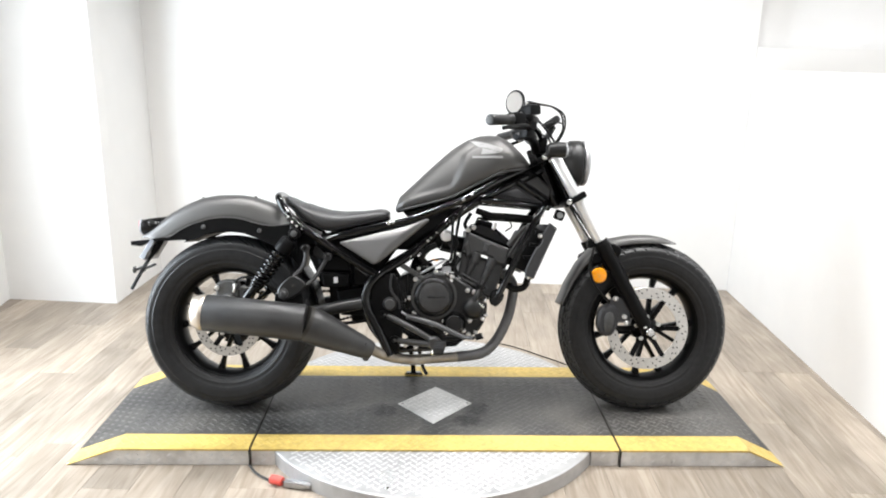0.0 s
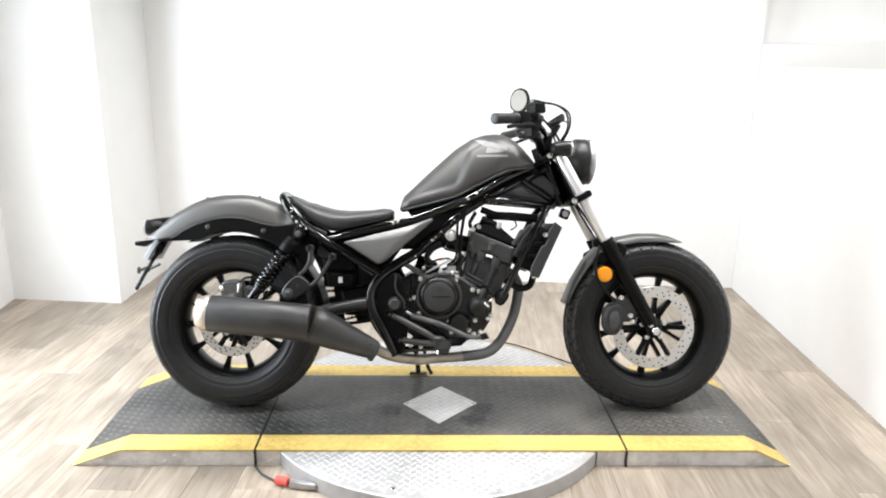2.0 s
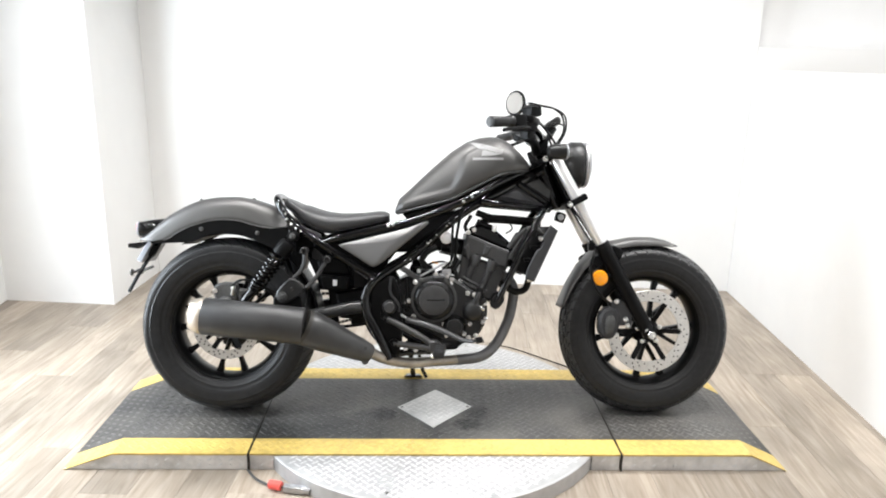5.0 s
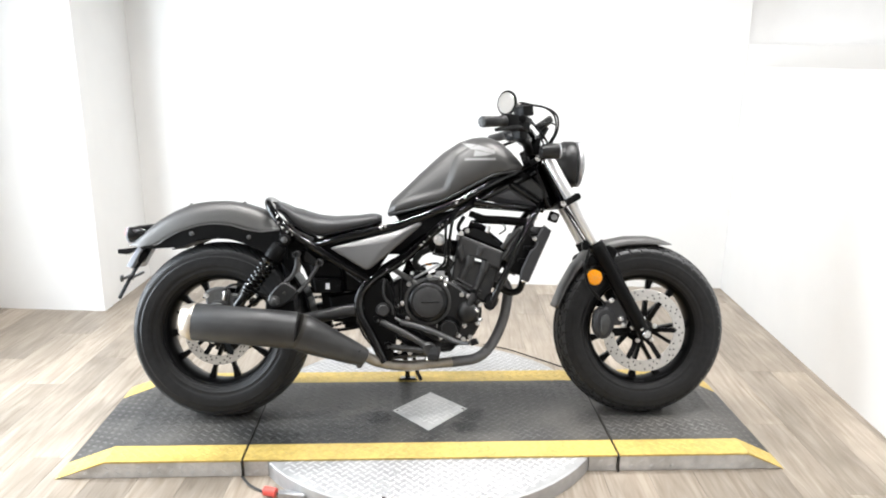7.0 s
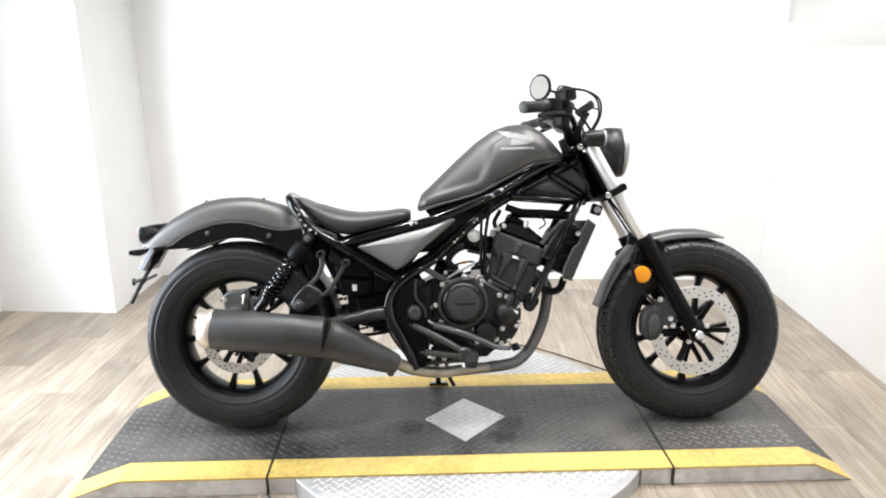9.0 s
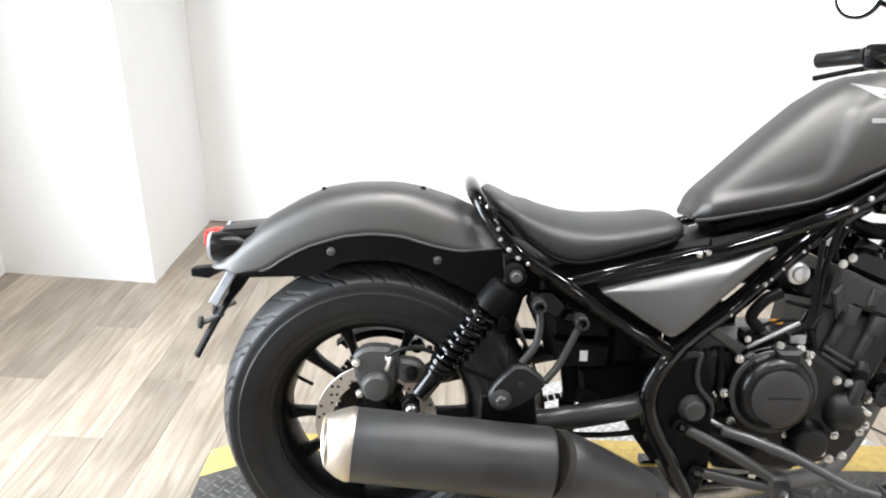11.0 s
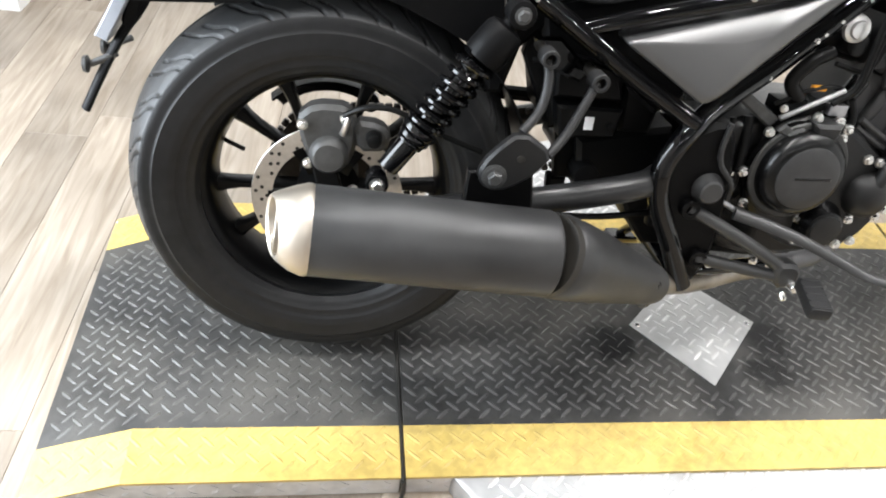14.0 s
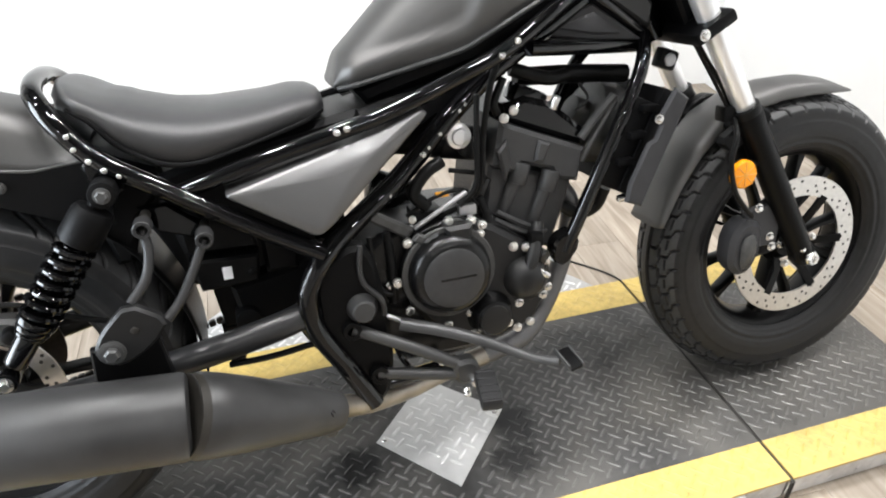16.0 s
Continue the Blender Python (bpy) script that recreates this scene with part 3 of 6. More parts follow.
def tyre(name, centre, half, kind, label):
    """Tyre with moulded grooves, as one wound surface."""
    prof = [(0.196, 0.74), (0.203, 0.84), (0.218, 0.93), (0.24, 0.985), (0.262, 1.0), (0.276, 0.985), (0.283, 0.955), (0.2905, 0.84), (0.300, 0.62), (0.3075, 0.38), (0.3118, 0.16), (0.313, 0.0)]
    p = [(r, k * half) for r, k in prof]
    right = [curve_at(p, i / 66) for i in range(67)]
    line = right + [(r, -v) for r, v in right[-2::-1]]
    inner = [(0.198, -0.68 * half), (0.198, 0.68 * half)]
    seg = 900
    th = np.linspace(0, 2 * np.pi, seg, endpoint=False)
    r = np.array([q[0] for q in line])[:, None] * np.ones(seg)
    v = np.array([q[1] for q in line])
    nv = (v / half)[:, None]
    av = np.abs(nv)
    side = np.sign(nv)
    depth = np.zeros_like(r)
    if kind == "rear":
        for period, lo, hi, ph, bend in ((2 * np.pi / 24, 0.2, 0.93, 0.0, 0.2), (2 * np.pi / 24, 0.45, 0.95, 0.5, 0.2)):
            path = bend * (av - lo) + 0.03 * np.tanh((av - 0.74) / 0.09)
            d = (th[None, :] + side * period * 0.25 + path - ph * period) / period
            d = np.abs(d - np.round(d)) * period * 0.313
            depth = np.maximum(depth, ((av > lo) & (av < hi)) * np.clip(1.6 - d / 0.0026, 0, 1))
        depth = np.maximum(depth, (np.abs(av - 0.12) < 0.035) * 1.0)
    else:
        period = 2 * np.pi / 44
        path = 0.05 * np.tanh((av - 0.52) / 0.05) + 0.03 * np.tanh((av - 0.8) / 0.04)
        d = (th[None, :] + side * period * 0.25 + path) / period
        d = np.abs(d - np.round(d)) * period * 0.313
        depth = np.maximum(depth, ((av > 0.22) & (av < 0.97)) * np.clip(1.5 - d / 0.0028, 0, 1))
        zig = 0.62 + 0.09 * np.sign(np.sin((th[None, :] + side * period * 0.25) / period * 2 * np.pi))
        depth = np.maximum(depth, (np.abs(av - zig) < 0.03) * 1.0)
        depth = np.maximum(depth, (np.abs(av - 0.18) < 0.04) * 1.0)
    groove = depth > 0.3
    r = r - (0.0042 if kind == "rear" else 0.0058) * depth * (r > 0.272)
    # moulded ribs near the bead and on the wall
    rad = r[:, 0]
    v = v * (1 + 0.02 * (np.abs(rad - 0.214) < 0.0035) + 0.022 * ((rad > 0.226) & (rad < 0.262)))
    r0 = np.concatenate([r, np.array([q[0] for q in inner])[:, None] * np.ones(seg)])
    v0 = np.concatenate([v, [q[1] for q in inner]])
    n = len(v0)
    cx, cw = centre
    co = np.stack([cx + r0 * np.cos(th), -np.repeat(v0[:, None], seg, 1) - (0.005 if kind == "rear" else 0.0), cw + r0 * np.sin(th)], -1).reshape(-1, 3)
    idx = np.arange(n * seg).reshape(n, seg)
    nx, ny = np.roll(idx, -1, 0), np.roll(idx, -1, 1)
    faces = np.stack([idx, ny, np.roll(nx, -1, 1), nx], -1).reshape(-1, 4)
    me = bpy.data.meshes.new(name)
    me.from_pydata(co.tolist(), [], faces.tolist())
    me.materials.append(M_RUBBER)
    me.materials.append(M_TREAD)
    tread_rows = np.zeros((n, seg), dtype=np.int32)
    tread_rows[:len(line)] = (np.array([q[0] for q in line])[:, None] > 0.2825) & ~groove
    me.polygons.foreach_set("material_index", tread_rows.ravel())
    me.polygons.foreach_set("use_smooth", [True] * len(me.polygons))
    me.set_sharp_from_angle(angle=radians(40))
    me.update()
    return me


def wheel(name, centre, half, kind, disc_r, disc_in, label):
    c = Vector((centre[0], 0, centre[1]))
    me = tyre("tyre", centre, half, kind, label)
    hub = new(name, None)
    hub.parent = bike
    tagged(hub, label=label)
    t = new("tyre", me)
    t.parent = hub
    tagged(t, label="black rubber tyre with moulded tread")
    hw = half * 0.72
    bm = bmesh.new()
    lathe(bm, c - RIGHT * hw, RIGHT, [(0, 0.206), (0.004, 0.2085), (0.009, 0.2045), (0.014, 0.197), (0.03, 0.190), (hw, 0.186), (2 * hw - 0.03, 0.190), (2 * hw - 0.014, 0.197),
                                     (2 * hw - 0.009, 0.2045), (2 * hw - 0.004, 0.2085), (2 * hw, 0.206), (2 * hw - 0.006, 0.192), (2 * hw - 0.018, 0.1835), (hw, 0.176), (0.018, 0.1835), (0.006, 0.192)], 96, closed=True)
    part("rim", bm, M_WHEEL, hub, "satin black cast rim")
    count = 10
    for k in range(count):
        a = 2 * math.pi * (k + (0.22 if kind == "front" else 0.03)) / count
        bm = bmesh.new()
        d = Vector((math.cos(a), 0, math.sin(a)))
        s = Vector((-math.sin(a), 0, math.cos(a)))
        loops = []
        for f in np.linspace(0, 1, 8):
            rr = 0.036 + f * 0.148
            off = (0.016 if k % 2 else -0.016) * (1 - f) * 1.0 + (0.012 if k % 2 else -0.012) * f ** 3
            wid = 0.0095 - 0.003 * math.sin(math.pi * f) + 0.005 * max(0, f - 0.8) * 5
            dep = 0.02 - 0.006 * f
            p = c + d * rr + s * off + RIGHT * 0.004
            loops.append([p + s * wid * x + RIGHT * dep * y for x, y in ((-1, -0.7), (-0.6, -1), (0.6, -1), (1, -0.7), (1, 0.7), (0.6, 1), (-0.6, 1), (-1, 0.7))])
        rings(bm, loops)
        part("spoke", bm, M_WHEEL, hub)
    bm = bmesh.new()
    lathe(bm, c - RIGHT * 0.06, RIGHT, [(0, 0.026), (0.01, 0.034), (0.03, 0.05), (0.055, 0.044), (0.09, 0.05), (0.11, 0.036), (0.118, 0.03)], 36)
    part("wheel_centre", bm, M_WHEEL, hub)
    dv = 0.072
    bm = bmesh.new()
    ring(bm, c + RIGHT * dv, RIGHT, disc_in, disc_r, 0.0045, 96)
    disc = part("brake_disc", bm, M_STEEL, hub, "drilled steel brake disc")
    # Dark discs laid on the steel paint the shade of drilled holes.
    bm = bmesh.new()
    for k in range(30):
        for q in range(3):
            if (k + q) % 3 == 2:
                continue
            a = 2 * math.pi * (k + 0.33 * q) / 30
            rr = disc_in + (disc_r - disc_in) * (0.24 + 0.27 * q)
            p = c + Vector((math.cos(a), 0, math.sin(a))) * rr
            lathe(bm, p + RIGHT * (dv + 0.0044), RIGHT, [(0, 0.0031), (0.0004, 0.0031)], 10)
    tagged(part("drill_hole_shade", bm, M_SEAM, disc), kind="stuff")
    for k in range(6):
        bm = bmesh.new()
        a = 2 * math.pi * k / 6
        d = Vector((math.cos(a), 0, math.sin(a)))
        s = Vector((-math.sin(a), 0, math.cos(a)))
        loops = [[c + d * rr + s * x * wdt + RIGHT * (0.05 + 0.022 * f + y) for x, y in ((-1, 0), (1, 0), (1, 0.007), (-1, 0.007))] for f, rr, wdt in ((0, 0.04, 0.012), (0.6, 0.065, 0.008), (1, disc_in + 0.006, 0.009))]
        rings(bm, loops)
        part("disc_carrier", bm, M_BLACK, hub)
    for k in range(5):
        bm = bmesh.new()
        a = 2 * math.pi * (k + 0.3) / 5
        d = Vector((math.cos(a), 0, math.sin(a)))
        bolt(bm, c + d * 0.042 + RIGHT * 0.078, RIGHT, 0.0062, 0.007)
        part("disc_bolt", bm, M_BOLT, hub)
    bm = bmesh.new()
    a = radians(160)
    d = Vector((math.cos(a), 0, math.sin(a)))
    tube(bm, [c + d * 0.182, c + d * 0.165 + RIGHT * 0.006, c + d * 0.142 + RIGHT * 0.012], 0.0038, 8)
    part("valve", bm, M_HOSE, hub)
    return hub


wheel("rear_wheel", RW, 0.087, "rear", 0.118, 0.086, "rear cast wheel with a wide tyre")
wheel("front_wheel", FW, 0.07, "front", 0.149, 0.109, "front cast wheel with a large brake disc")

# rear fender: crown, crease and flat side
F_TOP = [(-1.036, 0.617), (-0.995, 0.656), (-0.931, 0.705), (-0.876, 0.737), (-0.829, 0.758), (-0.772, 0.769), (-0.698, 0.771), (-0.643, 0.762), (-0.587, 0.744), (-0.54, 0.722), (-0.5, 0.69)]
F_CREASE = [(-1.0, 0.62), (-0.955, 0.652), (-0.898, 0.687), (-0.848, 0.711), (-0.785, 0.729), (-0.713, 0.736), (-0.65, 0.729), (-0.606, 0.709), (-0.553, 0.682), (-0.495, 0.664)]
F_LOW = [(-0.975, 0.612), (-0.92, 0.619), (-0.892, 0.640), (-0.847, 0.664), (-0.783, 0.684), (-0.73, 0.69), (-0.676, 0.685), (-0.623, 0.669), (-0.575, 0.660), (-0.485, 0.668)]
F_STRIP = [(-0.975, 0.607), (-0.836, 0.613), (-0.785, 0.638), (-0.731, 0.647), (-0.678, 0.64), (-0.625, 0.621), (-0.572, 0.597), (-0.53, 0.575), (-0.485, 0.57)]


def fender_rows(top, crease, low, hv_c, hv_l, n=40, flat=1.0):
    loops = []
    for i in range(n + 1):
        s = i / n
        a, b, c = curve_at(top, s), curve_at(crease, s), curve_at(low, s)
        half = []
        for k in range(7):
            q = radians(78) * k / 6
            fv, fw = (math.sin(q) / math.sin(radians(78))) ** flat, ((1 - math.cos(q)) / (1 - math.cos(radians(78)))) ** (2.0 - flat)
            half.append((a[0] + (b[0] - a[0]) * fw, hv_c * fv, a[1] + (b[1] - a[1]) * fw))
        for k in (1, 2, 3):
            f = k / 3
            half.append((b[0] + (c[0] - b[0]) * f, hv_c + (hv_l - hv_c) * f ** 0.7, b[1] + (c[1] - b[1]) * f))
        loops.append([B(u, v, w) for u, v, w in half[::-1]] + [B(u, -v, w) for u, v, w in half[1:]])
    return loops


def thin(ob, t):
    mod = ob.modifiers.new("thickness", "SOLIDIFY")
    mod.thickness, mod.offset = t, 0.0
    return ob


bm = bmesh.new()
rings(bm, fender_rows(F_TOP, F_CREASE, F_LOW, 0.09, 0.1, flat=0.72), closed=False)
rear_fender = thin(part("rear_fender", bm, M_GREY, bike, "matte grey steel rear fender", 60), 0.003)
for side in (1, -1):
    bm = bmesh.new()
    loops = []
    for i in range(41):
        a, b = curve_at(F_LOW, i / 40), curve_at(F_STRIP, i / 40)
        loops.append([B(a[0], side * 0.102, a[1] + 0.004), B(a[0], side * 0.096, a[1] + 0.004), B(b[0], side * 0.094, b[1]), B(b[0], side * 0.1, b[1])])
    rings(bm, loops)
    part("fender_strip", bm, M_PLASTIC, bike, "black fender stay")
    # A pale tube draws the thin highlight along the fender's lower edge.
    bm = bmesh.new()
    tube(bm, [B(*p) for p in [(q[0], side * 0.1025, q[1] + 0.003) for q in (curve_at(F_LOW, k / 24) for k in range(2, 25))]], 0.0022, 8, 2)
    part("fender_edge_highlight", bm, M_COVER, rear_fender, "pale line drawn for the highlight on the fender's edge")
for u, w in ((-0.804, 0.659), (-0.614, 0.646)):
    bm = bmesh.new()
    bolt(bm, B(u, 0.103, w), RIGHT, 0.006, 0.006)
    part("fender_bolt", bm, M_CAL, rear_fender)
for u in (-0.828, -0.644):
    bm = bmesh.new()
    w = interp(F_TOP, u)
    cyl(bm, B(u, 0.02, w - 0.004), B(u, 0.02, w + 0.006), 0.0055, 0.0045, 0.0015, 14)
    part("fender_stud", bm, M_PLASTIC, rear_fender)

# inner mudguard between wheel and frame
bm = bmesh.new()
loops = []
for a in np.linspace(-14, 118, 34):
    r = 0.326
    loops.append([Vector((RW[0] + r * math.cos(radians(a)), -v, RW[1] + r * math.sin(radians(a)))) for v in (-0.088, -0.06, 0, 0.06, 0.088)])
rings(bm, loops, closed=False)
thin(part("inner_mudguard", bm, M_PLASTIC, bike), 0.003)

# tail light and number plate holder
bm = bmesh.new()
slab(bm, [(-1.022, 0.682), (-0.918, 0.69), (-0.925, 0.68), (-0.955, 0.645), (-0.985, 0.63), (-1.018, 0.632)], -0.068, 0.068, 0.006)
tail = part("tail_light", bm, M_PLASTIC, bike, "black tail light housing with signal pods")
# The black housing's top, coloured grey for the reflection on it.
bm = bmesh.new()
slab(bm, [(-1.012, 0.686), (-0.915, 0.697), (-0.935, 0.688), (-1.014, 0.682)], -0.05, 0.05, 0.003)
part("housing_top", bm, M_TRIM, tail, "housing top with its grey reflection put into the colour")
for side in (1, -1):
    bm = bmesh.new()
    lathe(bm, B(-1.026, 0.06 * side, 0.656), Vector((1, 0, 0.06)), [(0, 0.0255), (0.004, 0.0272), (0.03, 0.0265), (0.052, 0.021), (0.068, 0.011), (0.072, 0.004)], 28)
    part("signal_pod", bm, M_ENGBLK, tail)
    bm = bmesh.new()
    ring(bm, B(-1.03, 0.06 * side, 0.656), Vector((1, 0, 0.06)), 0.021, 0.0276, 0.0055, 36)
    part("pod_ring", bm, M_PLATE, tail, "pale ring round the signal lens")
    bm = bmesh.new()
    lathe(bm, B(-1.027, 0.06 * side, 0.656), Vector((-1, 0, 0)), [(0, 0.022), (0.002, 0.022), (0.005, 0.014), (0.006, 0.006)], 24)
    part("signal_lens", bm, M_LENS, tail, "clear signal lens")
bm = bmesh.new()
loops = []
for u, k in ((-1.01, 1.0), (-1.041, 1.0), (-1.052, 0.9), (-1.056, 0.6)):
    loops.append([B(u, 0.004 + 0.031 * k * math.copysign(abs(math.cos(q)) ** 0.5, math.cos(q)), 0.662 + 0.018 * k * math.copysign(abs(math.sin(q)) ** 0.5, math.sin(q))) for q in np.linspace(0, 2 * math.pi, 24, endpoint=False)])
rings(bm, loops)
part("brake_lens", bm, M_RED, tail, "red brake light lens")
bm = bmesh.new()
slab(bm, [(-0.99, 0.633), (-0.969, 0.636), (-1.026, 0.54), (-1.042, 0.548)], -0.085, 0.06, 0.002)
holder = part("plate_holder", bm, M_PLATE, bike, "thin pale grey number plate backing")
bm = bmesh.new()
tube(bm, [B(-0.962, 0.03, 0.628), B(-0.978, 0.035, 0.59), B(-1.012, 0.04, 0.545), B(-1.048, 0.04, 0.485), B(-1.076, 0.04, 0.434)], 0.006, 10, 6, True, 1.4)
part("plate_bracket", bm, M_PLASTIC, holder, "slim black plastic bracket")
bm = bmesh.new()
slab(bm, [(-1.082, 0.604), (-1.022, 0.611), (-0.976, 0.606), (-0.976, 0.598), (-1.022, 0.601), (-1.05, 0.586), (-1.082, 0.59)], 0.0, 0.03, 0.002)
part("plate_lamp_arm", bm, M_PLASTIC, holder)
bm = bmesh.new()
slab(bm, [(-0.997, 0.602), (-0.972, 0.6), (-0.99, 0.558), (-1.012, 0.556)], 0.02, 0.045, 0.004, 1)
part("lamp_housing", bm, M_PLASTIC, holder)
for side in (1, -1):
    bm = bmesh.new()
    lathe(bm, B(-1.058, 0.045 * side, 0.503), Vector((-1, 0, 0)), [(0, 0.006), (0.003, 0.0125), (0.008, 0.012), (0.009, 0.006)], 20)
    cyl(bm, B(-1.058, 0.045 * side, 0.503), B(-1.02, 0.042 * side, 0.52), 0.005)
    part("rear_reflector", bm, M_CAL, holder)

# seat
S_TOP = [(-0.522, 0.752), (-0.512, 0.77), (-0.5, 0.767), (-0.47, 0.753), (-0.43, 0.735), (-0.38, 0.721), (-0.33, 0.7155), (-0.25, 0.7185), (-0.205, 0.7245), (-0.18, 0.722), (-0.168, 0.715)]
S_LOW = [(-0.522, 0.738), (-0.482, 0.712), (-0.457, 0.68), (-0.414, 0.65), (-0.37, 0.640), (-0.316, 0.648), (-0.227, 0.668), (-0.18, 0.68), (-0.168, 0.686)]
S_HALF = [(-0.522, 0.095), (-0.5, 0.118), (-0.44, 0.13), (-0.36, 0.134), (-0.28, 0.12), (-0.2, 0.1), (-0.178, 0.088), (-0.168, 0.07)]
bm = bmesh.new()
loops = []
for i in range(33):
    u = -0.522 + (0.354) * (0.5 - 0.5 * math.cos(math.pi * i / 32))
    t, l, h = interp(S_TOP, u), interp(S_LOW, u), interp(S_HALF, u)
    loop = []
    for k in range(28):
        a = 2 * math.pi * k / 28
        x, y = math.cos(a), math.sin(a)
        loop.append(B(u - 0.02 * (1 - abs(x)) * (u < -0.45), h * math.copysign(abs(x) ** 0.66, x), (t + l) / 2 + (t - l) / 2 * math.copysign(abs(y) ** (0.68 if y > 0 else 0.34), y) * (1.0 - (0.2 if y > 0 else 0.05) * abs(x) ** 2)))
    loops.append(loop)
rings(bm, loops)
seat = part("seat", bm, M_VINYL, bike, "black vinyl solo seat, smooth", 70)
bm = bmesh.new()
tube(bm, [B(u, interp(S_HALF, u) * 0.985, interp(S_LOW, u) + 0.010) for u in np.linspace(-0.51, -0.172, 14)], 0.004, 8)
part("piping", bm, M_PLASTIC, seat)

# tank
T_TOP = [(-0.146, 0.733), (-0.134, 0.767), (-0.102, 0.796), (-0.026, 0.868), (0.05, 0.935), (0.107, 0.971), (0.153, 0.986), (0.19, 0.989), (0.218, 0.986), (0.255, 0.968), (0.292, 0.934), (0.335, 0.884)]
T_LOW = [(-0.146, 0.717), (-0.048, 0.741), (0.05, 0.766), (0.131, 0.808), (0.221, 0.854), (0.335, 0.872)]
T_HALF = [(-0.146, 0.05), (-0.12, 0.075), (0.0, 0.108), (0.1, 0.13), (0.2, 0.136), (0.27, 0.12), (0.31, 0.092), (0.335, 0.05)]
T_EDGE = [(0.70, -0.05), (0.788, 0.05), (0.85, 0.076), (0.884, 0.087), (0.919, 0.098), (0.944, 0.141), (0.975, 0.2)]


def tank_point(u, a):
    t, l, h = interp(T_TOP, u), interp(T_LOW, u), interp(T_HALF, u)
    v = h * math.sin(a) ** 0.8
    w = l + (t - l) * math.cos(a) ** 0.85
    low = (w - l) / (t - l)
    v *= 1 - 0.14 * (1 - low) ** 4
    behind = min(max((interp(T_EDGE, w) - u) / 0.014 + 0.5, 0), 1)
    above = min(max((w - l - 0.034) / 0.014 + 0.5, 0), 1)
    v -= 0.011 * behind ** 2 * (3 - 2 * behind) * above * min(1, math.sin(a) * 1.2) * min(1, h / 0.1)
    return v, w


bm = bmesh.new()
loops = []
NS, NA = 64, 30
for i in range(NS + 1):
    u = -0.146 + 0.481 * (0.5 - 0.5 * math.cos(math.pi * i / NS)) if i not in (0, NS) else (-0.146 if i == 0 else 0.335)
    half = [tank_point(u, math.pi / 2 * k / NA) for k in range(NA + 1)]
    loops.append([B(u, v, w) for v, w in half[::-1]] + [B(u, -v, w) for v, w in half[1:]])
rings(bm, loops)
tank = part("fuel_tank", bm, M_GREY, bike, "matte grey fuel tank with a sculpted side", 70)
bm = bmesh.new()
for side in (1, -1):
    tube(bm, [B(u, side * (tank_point(u, math.pi / 2)[0] + 0.001), interp(T_LOW, u) - 0.002) for u in np.linspace(-0.14, 0.325, 20)], 0.0045, 8)
part("tank_seam", bm, M_TRIM, tank, "dark seam along the tank's lower edge")
bm = bmesh.new()
lathe(bm, B(0.165, 0, 0.973), Vector((-0.05, 0, 1)), [(0, 0.034), (0.008, 0.034), (0.012, 0.03), (0.014, 0.018)], 30)
part("fuel_cap", bm, M_CHROME, tank)


def on_tank(u, w):
    best = min((abs(tank_point(u, math.pi / 2 * k / 200)[1] - w), k) for k in range(20, 201))[1]
    return tank_point(u, math.pi / 2 * best / 200)[0]


def decal(top, low, cols=14, rows=4):
    """A thin mark laid on the tank's side, between an upper and a lower line."""
    b2 = bmesh.new()
    for lift, flip in ((0.0014, False), (-0.001, True)):
        grid = []
        for i in range(cols + 1):
            a, b = curve_at(top, i / cols), curve_at(low, i / cols)
            col = []
            for k in range(rows + 1):
                u, w = a[0] + (b[0] - a[0]) * k / rows, a[1] + (b[1] - a[1]) * k / rows
                col.append(b2.verts.new(B(u, on_tank(u, w) + lift, w)))
            grid.append(col)
        for p, q in zip(grid, grid[1:]):
            for k in range(rows):
                f = (p[k], p[k + 1], q[k + 1], q[k])
                b2.faces.new(f[::-1] if flip else f)
    return b2


part("tank_mark", decal([(0.112, 0.967), (0.165, 0.956), (0.2, 0.944)], [(0.112, 0.966), (0.145, 0.94), (0.17, 0.936), (0.2, 0.926)]), M_BADGE, tank, "plain silver wing-shaped mark on the tank")
part("tank_mark", decal([(0.2, 0.944), (0.228, 0.934)], [(0.2, 0.926), (0.224, 0.922)], 5), M_BADGE, tank, "plain silver wing-shaped mark on the tank")
part("tank_mark", decal([(0.158, 0.9365), (0.2, 0.925), (0.222, 0.921)], [(0.152, 0.914), (0.185, 0.915), (0.2, 0.916)], 8), M_BADGE, tank, "plain silver wing-shaped mark on the tank")
part("tank_bar", decal([(0.122, 0.908), (0.228, 0.908)], [(0.122, 0.9), (0.228, 0.9)], 10, 2), M_BADGE, tank, "plain silver bar below the mark")


def mk(name, mat, calls, parent=None, label="", angle=38.0):
    """One part from several shape calls: (tool, arguments...)."""
    b2 = bmesh.new()
    for fn, *args in calls:
        if args and isinstance(args[-1], dict):
            fn(b2, *args[:-1], **args[-1])
        else:
            fn(b2, *args)
    return part(name, b2, mat, parent or bike, label, angle)


def P(*rows):
    return [B(*r) for r in rows]


def sided(side, *rows):
    return [B(u, v * side, w) for u, v, w in rows]


